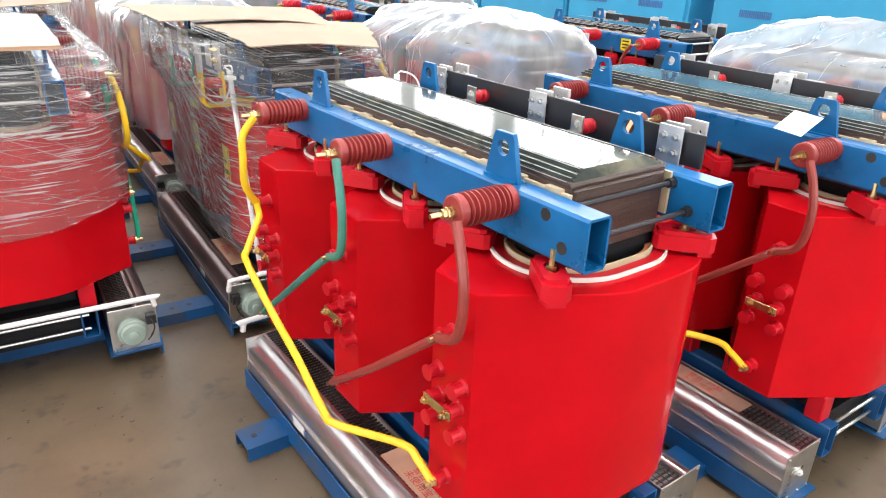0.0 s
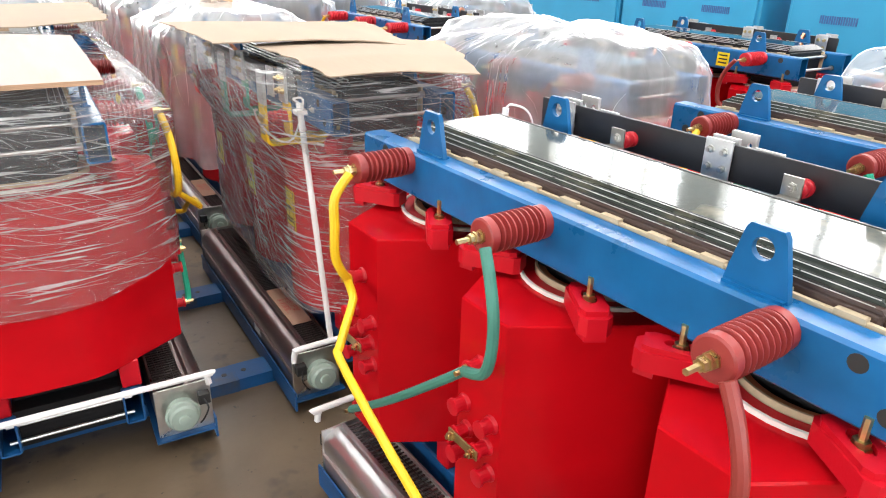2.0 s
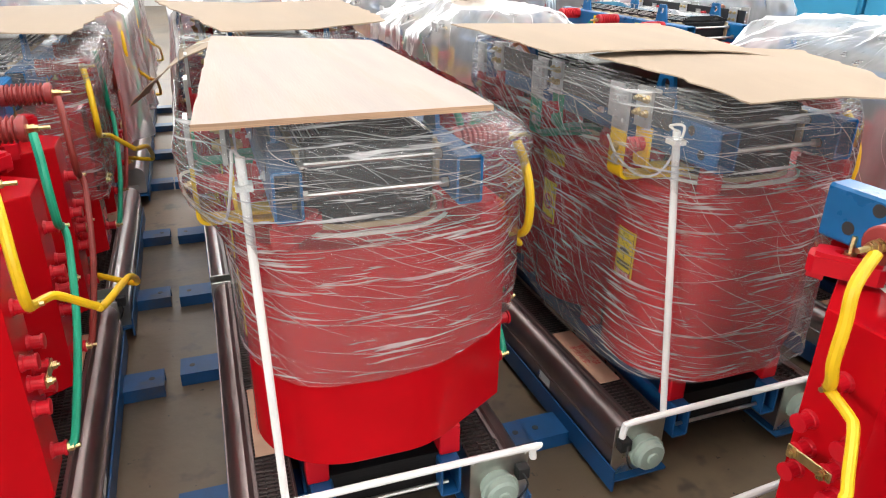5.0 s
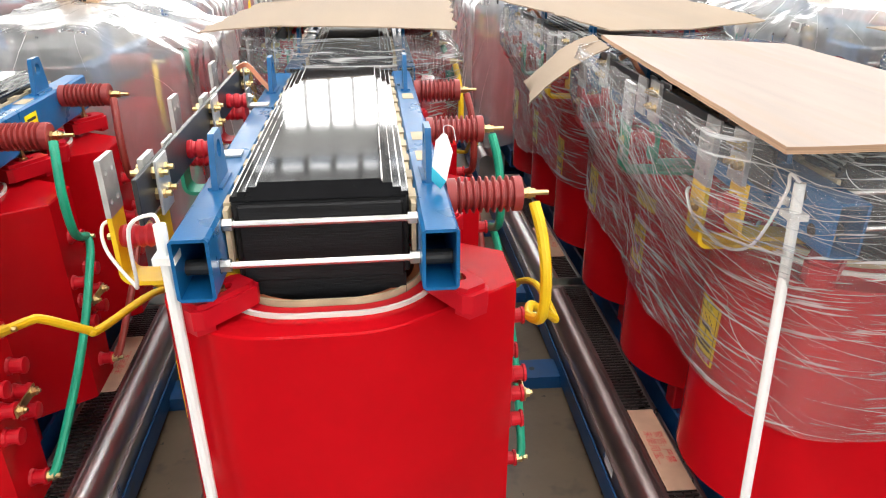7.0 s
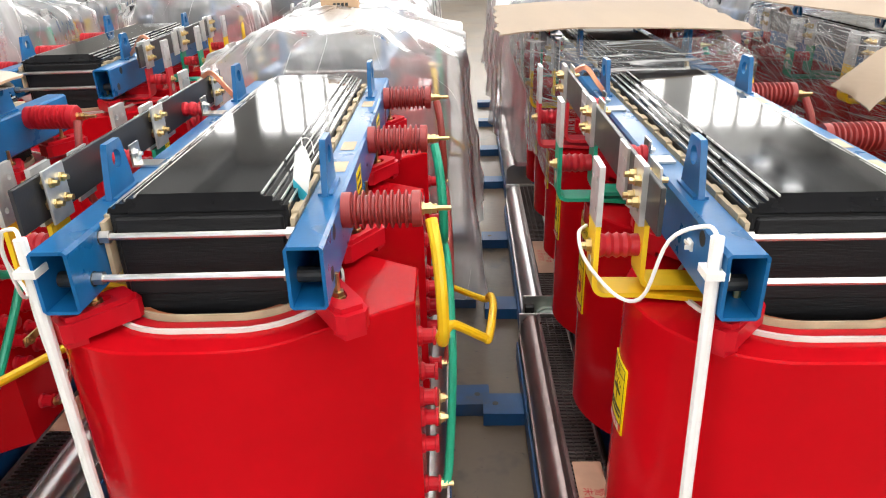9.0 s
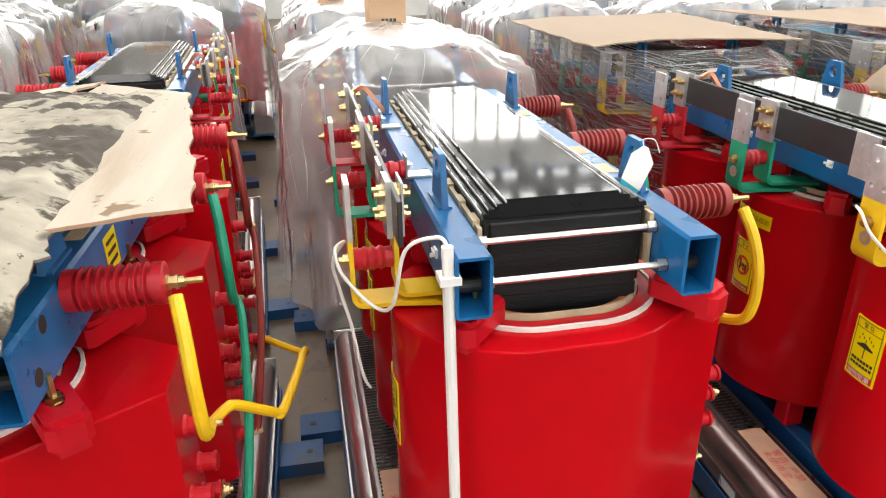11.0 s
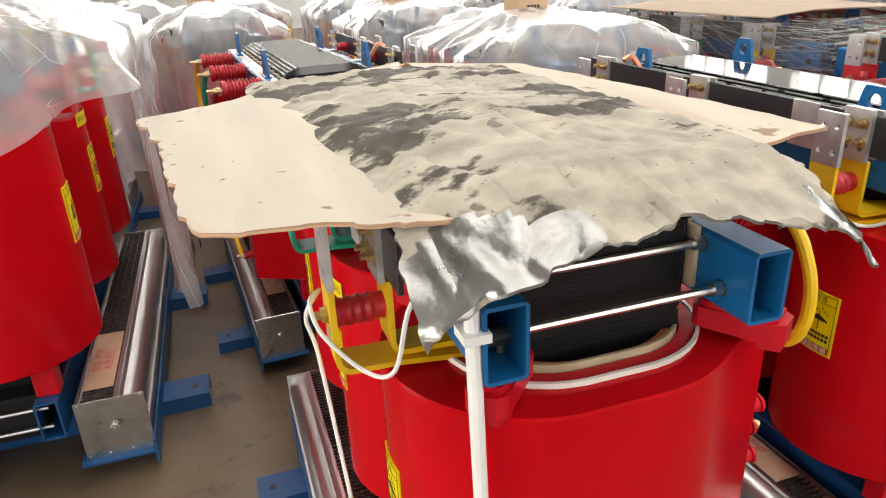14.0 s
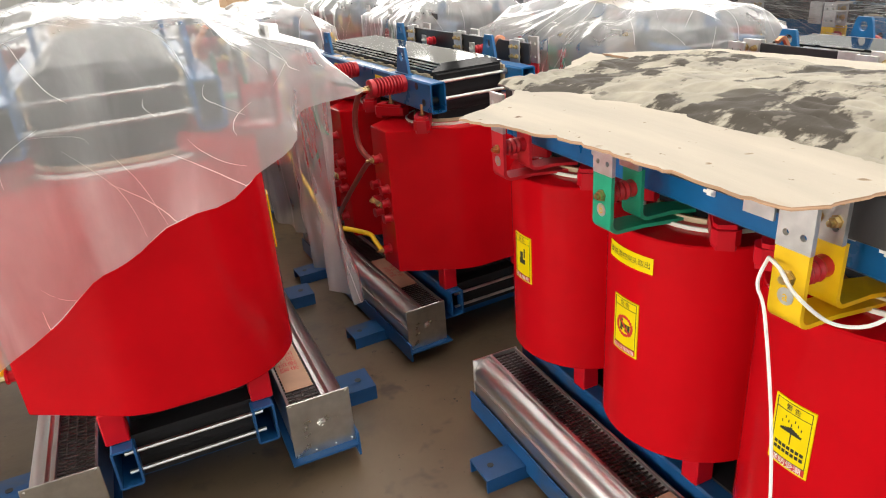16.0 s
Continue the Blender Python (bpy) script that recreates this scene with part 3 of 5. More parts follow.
def make_lv_inner(bm):
    bent_bar(bm, bar_run(-0.315, 1.003, -0.12), 0.009)


def make_lv_plate(bm):
    """Tinned plate with four through holes."""
    def face_ring(x, cy, cz, hole):
        pts = []
        for q in range(12):
            a = 2 * math.pi * (q + 0.5) / 12
            c, d = math.cos(a), math.sin(a)
            if hole:
                pts.append(bm.verts.new((x, cy + 0.0062 * c, cz + 0.0062 * d)))
            else:
                g = 1 / max(abs(c), abs(d))
                pts.append(bm.verts.new((x, cy + 0.017 * max(-1, min(1, c * g * 1.0)), cz + 0.0275 * max(-1, min(1, d * g)))))
        return pts
    for cy in (-0.017, 0.017):
        for cz in (1.1525, 1.2075):
            loops = [face_ring(x, cy, cz, h) for x, h in ((-0.005, False), (-0.005, True), (0.005, True), (0.005, False))]
            for r, n in zip(loops, loops[1:] + loops[:1]):
                for q in range(12):
                    bm.faces.new((r[q], r[(q + 1) % 12], n[(q + 1) % 12], n[q]))
    bmesh.ops.recalc_face_normals(bm, faces=bm.faces)


def make_joint_bolt(bm):
    steps = [(-0.351, 0.006), (-0.342, 0.006), (-0.3419, 0.010), (-0.333, 0.010), (-0.3329, 0.0125), (-0.304, 0.0125), (-0.3039, 0.010), (-0.294, 0.010), (-0.2939, 0.006), (-0.284, 0.006)]
    tube(bm, [(q, 0, 0) for q, _ in steps], [r for _, r in steps], 6)


def make_spool(bm):
    lathe(bm, [(-0.3955, 0.021), (-0.388, 0.023), (-0.38, 0.020), (-0.373, 0.024), (-0.366, 0.020), (-0.358, 0.024), (-0.35, 0.020), (-0.343, 0.024), (-0.335, 0.020), (-0.3195, 0.021)], "x", 16)


def make_spool_small(bm):
    lathe(bm, [(0, 0.020), (0.008, 0.021), (0.012, 0.017), (0.018, 0.017), (0.022, 0.021), (0.032, 0.021), (0.036, 0.017), (0.042, 0.017), (0.046, 0.021), (0.056, 0.020)], "x", 16)




INS_X, INS_Z = 0.2365, 1.134
TERM_T, TERM_B = 0.853, 0.457


def hv_cables(parent, bulge=0.0, green=None):
    """Delta links: each runs from its insulator to the upper terminal of its coil, then on to another coil's lower terminal."""
    tip = INS_X + 0.168
    for y, to, mat, name in ((-PITCH, PITCH, YELLOW, "yellow"), (0, -PITCH, green or GREEN, "green"), (PITCH, 0, BROWN, "brown")):
        near = 0.25 * bulge if name == "yellow" and bulge > 0 else bulge
        out = 0.034 if name == "yellow" and bulge > 0 else 0.0
        key = name + "%.2f" % bulge
        up = spline([(tip, y + near * 0.4, INS_Z - 0.006), (tip + 0.010 + out, y + near * 0.75, 1.078), (tip + 0.016 + out, y + near, 1.010), (tip + 0.018 + out, y + near, 0.935), (tip + 0.016 + out * 0.5, y + near * 0.75, 0.886), (HV + 0.043, y, TERM_T)], 5)
        part("phase_cable", "up_" + key, lambda bm: tube(bm, up, 0.0115, 10), mat, parent, None, name + " sleeved cable")
        a, b = Vector((HV + 0.046, y, TERM_T)), Vector((HV + 0.042, to, TERM_B))
        if name == "yellow":
            mid = [a, (0.432, -0.430, 0.838), (0.448, -0.405, 0.826), (0.508, -0.352, 0.762), (0.524, -0.320, 0.742), (0.550, -0.080, 0.688), (0.555, 0.080, 0.632), (0.556, 0.220, 0.556), (0.540, 0.255, 0.528), (0.430, 0.390, 0.508), (0.418, 0.440, 0.488), b]
        else:
            mid = [a, a.lerp(b, 0.10) + Vector((0.014, 0, -0.004)), a.lerp(b, 0.5) + Vector((0.024, 0, -0.010)), a.lerp(b, 0.93) + Vector((0.012, 0, 0)), b]
        pts = spline(mid, 5)
        part("phase_link", "link_" + key, lambda bm: tube(bm, pts, 0.0105, 10), mat, parent, None, name + " sleeved link")


def transformer(x, y, turn, label, core="black", conduit=True, detail=True, insul=INSUL, fan=ALU, lv=True, size=1.0, labels=False, hang=0.0, card=0.3, bulge=-0.10, green=None, sticker_z=0.735, pole=(-0.247, -0.700, 1.178)):
    t = new("transformer")
    t.matrix_basis = pose(x, y, 0, 0, 0, turn) @ Matrix.Diagonal((size, size, size, 1))
    tagged(t, label, "transformer", "row of dry-type transformers")
    # base
    for s in (-1, 1):
        flip = pose(0, 0, 0, 0, 0, 0 if s > 0 else 180)
        part("lower_beam", "lower_beam", lambda bm: make_beam(bm, 0.160, 0.278, 0.06, 0.70), BLUE_DARK, t, pose(s * 0.178, 0, 0))
        part("upright", "upright", lambda bm: box(bm, -0.03, 0.03, -0.055, 0.055, 0.052, 0.160), BLUE_DARK, t, pose(0.178, s * 0.39, 0))
        part("upright", "upright", lambda bm: box(bm, -0.03, 0.03, -0.055, 0.055, 0.052, 0.160), BLUE_DARK, t, pose(-0.178, s * 0.39, 0))
        part("base_rail", "base_rail", make_base_rail, BLUE_DARK, t, flip)
        f = part("foot", "foot", make_foot, BLUE_DARK, t, pose(0, s * 0.39, 0))
        for q in (-1, 1):
            part("bolt_hole", "foot_hole", make_hole_disc, INK, f, pose(q * 0.525, 0, 0))
        b = part("blower", "fan_body", make_fan_body, fan, t, flip, "brushed aluminium cross-flow blower housing")
        part("grille", "fan_grille", make_fan_grille, MESH, b)
        part("end_plate", "fan_plate", make_fan_plate, STEEL, b)
        part("end_plate", "fan_plate", make_fan_plate, STEEL, b, pose(0.658, 0, 0, 0, 0, 180))
        for k, lip in enumerate(((0.340, 0.352, 0.236, 0.250), (0.241, 0.247, 0.236, 0.250), (0.408, 0.421, 0.160, 0.167))):
            part("lip", "fan_lip%d" % k, make_lip(*lip), fan, b)
        lab = part("warning_card", "fan_card", boxer(0.255, 0.335, -0.17, 0.17, 0.2446, 0.2456), LABEL_CARD, b, pose(0, card, 0), "brown printed card")
        if lab:
            letters("print", "card_text", "警告: 严禁\n未使用宝...", 0.030, Matrix(((0, -1, 0, 0.295), (1, 0, 0, 0), (0, 0, 1, 0.2460), (0, 0, 0, 1))), INK_RED, lab)
            letters("print", "fan_letter%d" % s, "B" if s > 0 else "A", 0.038, Matrix(((0, 0, 1, 0.4170), (1, 0, 0, -0.20 * s), (0, 1, 0, 0.133), (0, 0, 0, 1))), INK_BLUE, b)
        part("stud", "fan_stud%d" % s, lambda bm: bolt(bm, (0.329, 0.695 * s, 0.16), (0, s, 0), 0.012, 0.012, 0.006, 0.003), STEEL, b)
        my = pose(0.318, 0, 0.158) if s > 0 else pose(0.318, 0, 0.158, 0, 0, 180)
        part("terminal_box", "fan_box", make_terminal_box, INK, b, None if s > 0 else Matrix.Diagonal((1, -1, 1, 1)))
        part("fan_motor", "fan_motor", make_motor, MOTOR, b, my, "grey-green round blower motor")
        part("rating_label", "fan_label", boxer(0.4155, 0.4165, -0.05, 0.03, 0.115, 0.150), INK_WHITE, b, pose(0, -0.25 * s, 0))
        for z in (0.19, 0.25):
            part("tie_rod", "low_rod", lambda bm: tube(bm, [(-0.178, 0, 0), (0.178, 0, 0)], 0.006, 8), STEEL, t, pose(0, s * 0.675, z))
    # coils
    for i, yc in enumerate((-PITCH, 0, PITCH)):
        c = part("coil", "coil", make_coil, RED, t, pose(0, yc, 0), "glossy red cast-resin coil")
        part("insulation_ring", "ring_white", ring_between((0.225, 0.176), (0.2185, 0.170), COIL_B, COIL_T + 0.009), RING, c, None, "white insulation ring")
        part("winding", "winding_a", ring_between((0.217, 0.168), (0.190, 0.144), COIL_B, COIL_T + 0.006), RED_DARK, c)
        part("winding", "winding_b", ring_between((0.187, 0.141), (0.182, 0.136), COIL_B, COIL_T + 0.018), CREAM, c)
        part("winding", "winding_c", ring_between((0.180, 0.134), (0.166, 0.120), COIL_B, COIL_T + 0.014), COPPERY, c)
        part("limb", "limb", lambda bm: box(bm, -0.15, 0.15, -0.10, 0.10, 0.24, 1.02), EDGE, c)
        for q in (-1, 1):
            for s in (-1, 1):
                blk = part("pressing_block", "block", make_block, RED_DARK, c, pose(0.238, q * 0.142, COIL_T + 0.012, 0, 0, q * 58) if s > 0 else pose(-0.185, q * 0.155, COIL_T + 0.012, 0, 0, 180 - q * 48))
                part("bolt", "block_bolt", lambda bm: bolt(bm, (0, 0, 0.038), (0, 0, 1), 0.012, 0.012, 0.006, 0.035), BRASS, blk)
                part("foot_block", "coil_foot", lambda bm: box(bm, -0.03, 0.03, -0.028, 0.028, 0.279, COIL_B + 0.004, 0.004), RED_DARK, c, pose(s * 0.185, q * 0.15, 0))
        # taps on the flat face
        for ty in (-0.045, 0.045):
            for k, tz in enumerate((0.735, 0.673, 0.612)):
                part("tap_boss", "boss", make_boss, RED_DARK, c, pose(HV - 0.002, ty * (0.75 if k == 1 else 1), tz))
        for tz in (TERM_T, TERM_B):
            term = part("terminal", "boss", make_boss, RED_DARK, c, pose(HV - 0.002, 0, tz))
            part("bolt", "term_bolt", lambda bm: bolt(bm, (0.036, 0, 0), (1, 0, 0), 0.011, 0.016, 0.006, 0.014), BRASS, term)
        link = part("tap_link", "tap_link", lambda bm: (box(bm, HV + 0.036, HV + 0.040, -0.05, 0.05, 0.661, 0.685, 0.0015), [bolt(bm, (HV + 0.040, q, 0.673), (1, 0, 0), 0.010, 0.010, 0.005, 0.006) for q in (-0.034, 0.034)]), BRASS, c, None, "yellow-zinc tap link")
        if detail:
            stk = part("warning_sticker", "sticker", make_sticker, STICKER, c, pose(0, 0, sticker_z), "yellow warning sticker")
            part("print", "pictogram%d" % i, make_pictogram(i), INK, stk)
            part("red_panel", "red_panel", make_red_panel, INK_RED, stk)
            letters("print", "head_text", "警 告", 0.0145, Matrix.Translation((0, 0, 0.062)), INK, stk, None, 0.2398)
            letters("print", "panel_text%d" % i, ("谨防受潮", "禁止叉车搬运", "当心触电")[i], (0.0170, 0.0122, 0.0170)[i], Matrix.Translation((0, 0, -0.0655)), INK_WHITE, stk, None, 0.2403)
            if i == 1:
                part("print", "red_ring", make_red_ring, INK_RED, stk)
                ban = part("notice", "banner", make_banner, STICKER, c, pose(0, 0, 0.905), "yellow notice strip")
                letters("print", "banner_text", "请将温控探头取出", 0.0180, Matrix(), INK, ban, None, 0.2398)
    # core
    side, top = (RUSTY, GREY_CORE) if core == "grey" else (EDGE, BLACK)
    part("core", "yoke", make_yoke_edge, side, t, None, "stack of steel sheets")
    for k in range(4):
        part("core_sheet", "sheet%d" % k, make_yoke_top(k), top if k > 0 or core != "grey" else side, t)
        if core == "grey":
            for side_x in (-1, 1):
                for row in range(3):
                    part("sheet_edge", "dark_edge%d%d" % (k, row), make_dark_edge(k, row), INK if row else RAW_EDGE_GLINT, t, pose(0, 0, 0, 0, 0, 0 if side_x > 0 else 180))
        if core != "grey" and detail:
            for turn_edge in (0, 180):
                part("sheet_edge", "edge_glint%d" % k, make_edge_glint(k), RAW_EDGE_GLINT, t, pose(0, 0, 0, 0, 0, turn_edge), "pale strip painting the highlight on a bare sheet edge")
    for s in (-1, 1):
        part("spacer_strip", "strip", lambda bm: box(bm, -0.004, 0.004, -0.598, 0.598, 1.06, TOP + 0.003), CREAM, t, pose(s * 0.166, 0, 0))
        for k in range(11):
            part("spacer", "spacer", lambda bm: box(bm, -0.007, 0.007, -0.022, 0.022, TOP - 0.02, TOP + 0.008), CREAM, t, pose(s * 0.166, -0.55 + k * 0.11, 0))
    part("lower_core", "low_yoke", lambda bm: box(bm, -0.155, 0.155, -0.655, 0.655, 0.155, 0.285), EDGE, t)
    # upper clamps
    for s in (-1, 1):
        b = part("clamp_beam", "beam", make_beam, BLUE, t, pose(s * 0.2045, 0, 0), "blue steel clamp beam")
        for q in (-1, 1):
            part("lifting_lug", "lug", make_lug, BLUE, b, pose(0, q * 0.43, 0))
            for dy, z in ((0.600, 1.136), (0.652, 1.081)):
                # Black plugs, just proud of the beam, paint the dark of its holes.
                part("bolt_hole", "beam_hole", lambda bm: tube(bm, [(-0.0325, 0, 0), (0.0325, 0, 0)], 0.014, 14), INK, b, pose(0, q * dy, z))
    for q in (-1, 1):
        for dy, z in ((0.600, 1.1365), (0.652, 1.0815)):
            part("tie_rod", "rod_" + core, lambda bm: (tube(bm, [(-0.20, 0, 0), (0.20, 0, 0)], 0.0065, 8), tube(bm, [(-0.172, 0, 0), (-0.155, 0, 0)], 0.012, 6), tube(bm, [(0.155, 0, 0), (0.172, 0, 0)], 0.012, 6)), DARK_STEEL if core == "grey" else STEEL, t, pose(0, q * dy, z))
    # high-voltage side
    for yc in (-PITCH, 0, PITCH):
        i = part("insulator", "insulator", make_insulator, insul, t, pose(INS_X, yc, INS_Z), "ribbed brown-red post insulator")
        part("bolt", "ins_bolt", lambda bm: tube(bm, [(q, 0, 0) for q in (0.148, 0.154, 0.1541, 0.163, 0.1631, 0.168, 0.1681, 0.178, 0.1781, 0.205)], [0.014, 0.014, 0.011, 0.011, 0.013, 0.013, 0.010, 0.010, 0.0055, 0.0055], 6), BRASS, i)
    hv_cables(t, bulge, green)
    if labels:
        for yc in (-0.30, -0.14, 0.30):
            part("paper_label", "paper_label", boxer(0.190, 0.222, -0.035, 0.035, TOP + 0.0003, TOP + 0.0012), CREAM, t, pose(0, yc, 0), "small cream paper label")
        for yc in (-0.24, 0.25):
            s = part("beam_label", "beam_label", boxer(0.2367, 0.2376, -0.04, 0.04, 1.06, 1.135), STICKER, t, pose(0, yc, 0), "yellow label on the beam")
            part("print", "beam_label_print", lambda bm: [box(bm, 0.2377, 0.2381, -0.028, 0.028, z, z + 0.008) for z in (1.075, 1.095, 1.115)], INK, s)
    # low-voltage side
    if lv:
        for yc, mat, name in ((-PITCH, YELLOW, "yellow"), (0, GREEN, "green"), (PITCH, PHASE_RED, "red")):
            p = pose(0.008, yc + (0.0 if yc else 0.01), 0.002)
            bar = part("outlet_bar", "lv_outer_" + name, make_lv_outer, mat, t, p, name + " painted outlet bar")
            part("inner_bar", "lv_inner_" + name, make_lv_inner, mat, bar, None, name + " painted inner bar")
            [part("joint_plate", "lv_plate", make_lv_plate, TIN, bar, pose(q, 0, 0), "tinned joint plate") for q in (-0.40, -0.326)]
            for q in (-0.018, 0.018):
                for z in (1.165, 1.205):
                    part("bolt", "joint_bolt", make_joint_bolt, STEEL if core == "grey" else BRASS, bar, pose(0, q, z))
            part("clamp_plate", "clamp_plate", lambda bm: box(bm, -0.3035, -0.2985, -0.036, 0.036, 1.128, 1.232, 0.001), TIN, bar, None, "tinned clamp plate")
            part("bolt", "bar_bolt", lambda bm: bolt(bm, (-0.4045, 0, 1.075), (-1, 0, 0), 0.012, 0.010, 0.007, 0.008), BRASS, bar)
            part("bushing", "spool", make_spool, INSUL_RED, bar, pose(0, 0, 1.075))
            disc = part("phase_disc", "disc", lambda bm: tube(bm, [(-0.4047, 0, 1.04), (-0.4058, 0, 1.04)], 0.016, 16), TIN, bar)
            if disc:
                letters("print", "letter_" + name, {"yellow": "a", "green": "b", "red": "c"}[name], 0.028, Matrix(((0, 0, -1, -0.4061), (-1, 0, 0, 0), (0, 1, 0, 1.040), (0, 0, 0, 1))), YELLOW, disc)
        bus = part("neutral_bar", "bus", lambda bm: box(bm, -0.313, -0.304, -0.60, 0.58, 1.14, 1.225, 0.0015), BUS, t, None, "black neutral bar")
        for yc in (-0.25, 0.22):
            part("bar_insulator", "spool_small", make_spool_small, INSUL_RED, t, pose(-0.304, yc, 1.175))
            part("bracket", "bracket", lambda bm: (box(bm, -0.248, -0.244, -0.022, 0.022, TOP + 0.001, TOP + 0.05), box(bm, -0.244, -0.19, -0.022, 0.022, TOP + 0.001, TOP + 0.006), bolt(bm, (-0.244, 0, 1.185), (1, 0, 0), 0.010, 0.008, 0.005, 0.006)), STEEL, t, pose(0, yc, 0))
        for yc in (-0.35, 0.12):
            part("joint_plate", "mid_plate", lambda bm: (box(bm, -0.319, -0.3135, -0.035, 0.035, 1.125, 1.228), [tube(bm, [(-0.3195, a, z), (-0.3205, a, z)], 0.006, 10) for a in (-0.016, 0.016) for z in (1.16, 1.20)]), TIN, t, pose(0, yc, 0))
        part("copper_strap", "strap", lambda bm: tube(bm, spline([(-0.30, 0, 1.232), (-0.27, 0, 1.243), (-0.235, 0, 1.20), (-0.205, 0, 1.162)], 4), 0.009, 4), COPPER, t, pose(0, 0.40, 0))
    if conduit and lv:
        for yc, z in ((-0.16, 1.10), (-0.555, 1.105), (0.19, 1.095)):
            part("tie_mount", "tie_mount", lambda bm: (box(bm, -0.242, -0.2368, -0.011, 0.011, -0.009, 0.009, 0.001), box(bm, -0.2445, -0.242, -0.004, 0.018, -0.003, 0.003), box(bm, -0.252, -0.2422, -0.012, -0.009, -0.004, 0.004)), WHITE, t, pose(0, yc, z), "white plastic tie mount")
    if conduit:
        part("conduit", "conduit%.2f%.2f" % pole[:2], lambda bm: tube(bm, [(max(pole[0] + 0.012, -0.277), -0.722, 0.30), pole], 0.0105, 10), WHITE, t, None, "white plastic conduit pipe")
        part("conduit", "conduit_low", lambda bm: tube(bm, spline([(-0.425, -0.735, 0.25), (-0.42, -0.735, 0.285), (-0.40, -0.735, 0.297), (-0.2, -0.735, 0.30), (0.38, -0.735, 0.30), (0.405, -0.735, 0.292), (0.412, -0.735, 0.26)], 5), 0.0105, 10), WHITE, t, None, "white plastic conduit pipe")
        part("sensor_wire", "wire%.2f%.2f" % pole[:2], lambda bm: tube(bm, spline([pole, (pole[0] - 0.014, pole[1] + 0.013, pole[2] + 0.012), (-0.31, -0.66, 1.16), (-0.33, -0.62, 1.04), (-0.36, -0.56, 1.01), (-0.41, -0.52, 1.06), (-0.42, -0.49, 1.10), (-0.40, -0.45, 1.10)], 6), 0.0035, 6), WHITE, t)
        part("cable_tie", "tie%.2f%.2f" % pole[:2], lambda bm: box(bm, pole[0] - 0.016, pole[0] + 0.02, pole[1] - 0.02, pole[1] + 0.02, 1.115, 1.128), WHITE, t)
    if hang:
        part("sensor_wire", "hang%.2f" % hang, lambda bm: tube(bm, spline([(-0.40, -0.45, 1.10), (-0.425, -0.455, 1.06), (-0.415, -0.47, 1.0), (-0.40, -0.50, 1.09 - hang * 0.5), (-0.385, -0.515, 1.09 - hang * 0.85), (-0.37, -0.50, 1.09 - hang)], 6), 0.0035, 6), WHITE, t)
    return t

# ---- the hall ----
def slab(name, x0, x1, y0, y1, z0, z1, mat, label, category):
    ob = new(name, mesh_of(name, boxer(x0, x1, y0, y1, z0, z1), mat))
    return tagged(ob, label, category, kind="structure")


slab("floor", X0, X1, Y0, Y1, -0.2, 0.0, FLOOR, "worn grey-brown concrete workshop floor with oil stains", "floor")


def side_wall(x0, x1, first, count, z0, z1):
    """A side wall with a row of tall barred openings, four metres apart."""
    def make(bm):
        box(bm, x0, x1, Y0, Y1, 0, z0)
        box(bm, x0, x1, Y0, Y1, z1, HI)
        ends = [Y0] + [q for k in range(count) for q in (first + k * 4.0, first + 3.2 + k * 4.0)] + [Y1]
        for a, b in zip(ends[::2], ends[1::2]):
            box(bm, x0, x1, a, b, z0, z1)
        for k in range(count):
            for q in (0.8, 1.6, 2.4):
                box(bm, x0 + 0.05, x1 - 0.05, first + k * 4.0 + q - 0.04, first + k * 4.0 + q + 0.04, z0, z1)
    return make


tagged(new("wall_west", mesh_of("wall_west", side_wall(X0 - 0.2, X0, -5.2, 4, 1.0, 5.0), WALL)), "unseen pale workshop wall with added tall side windows", "wall", kind="structure")
tagged(new("wall_east", mesh_of("wall_east", side_wall(X1, X1 + 0.2, -0.1, 5, 3.6, 6.0), WALL)), "pale workshop wall with high side windows", "wall", kind="structure")


def windowed(y0, y1, z0, z1):
    """A wall with a row of window openings."""
    def make(bm):
        box(bm, X0, X1, y0, y1, 0, z0)
        box(bm, X0, X1, y0, y1, z1, HI)
        x = X0
        while x < X1 - 1.5:
            box(bm, x, x + 0.8, y0, y1, z0, z1)
            for k in range(1, 5):
                box(bm, x + 0.8 + k * 0.69 - 0.05, x + 0.8 + k * 0.69 + 0.05, y0, y1, z0, z1)
            box(bm, x + 0.8, x + 4.24, y0 + 0.05, y1 - 0.05, (z0 + z1) / 2 - 0.05, (z0 + z1) / 2 + 0.05)
            x += 4.24
        box(bm, X1 - 0.8, X1, y0, y1, z0, z1)
    return make


tagged(new("wall_north", mesh_of("wall_north", windowed(Y1, Y1 + 0.2, 4.0, 6.0), WALL)), "pale workshop wall with high windows", "wall", kind="structure")
tagged(new("wall_south", mesh_of("wall_south", windowed(Y0 - 0.2, Y0, 1.0, 5.0), WALL)), "unseen pale workshop wall with added tall window openings", "wall", kind="structure")


def make_roof(bm):
    y = Y0
    while y < Y1 - 0.1:
        box(bm, X0, X1, y, y + 1.0, HI, HI + 0.15)
        box(bm, X0, SKY_X0, y + 1.0, y + 2.0, HI, HI + 0.15)
        box(bm, SKY_X1, X1, y + 1.0, y + 2.0, HI, HI + 0.15)
        k = SKY_X0
        while k < SKY_X1 - 0.5:
            box(bm, k, k + 0.16, y + 1.0, y + 2.0, HI, HI + 0.15)
            k += 0.8
        y += 2.0
    k = X0
    while k < X1:
        box(bm, k, k + 0.2, Y0, Y1, HI - 0.45, HI - 0.005)
        k += 4.0


tagged(new("ceiling", mesh_of("ceiling", make_roof, ROOF)), "unseen grey metal roof with skylight strips between the sheets", "ceiling", kind="structure")

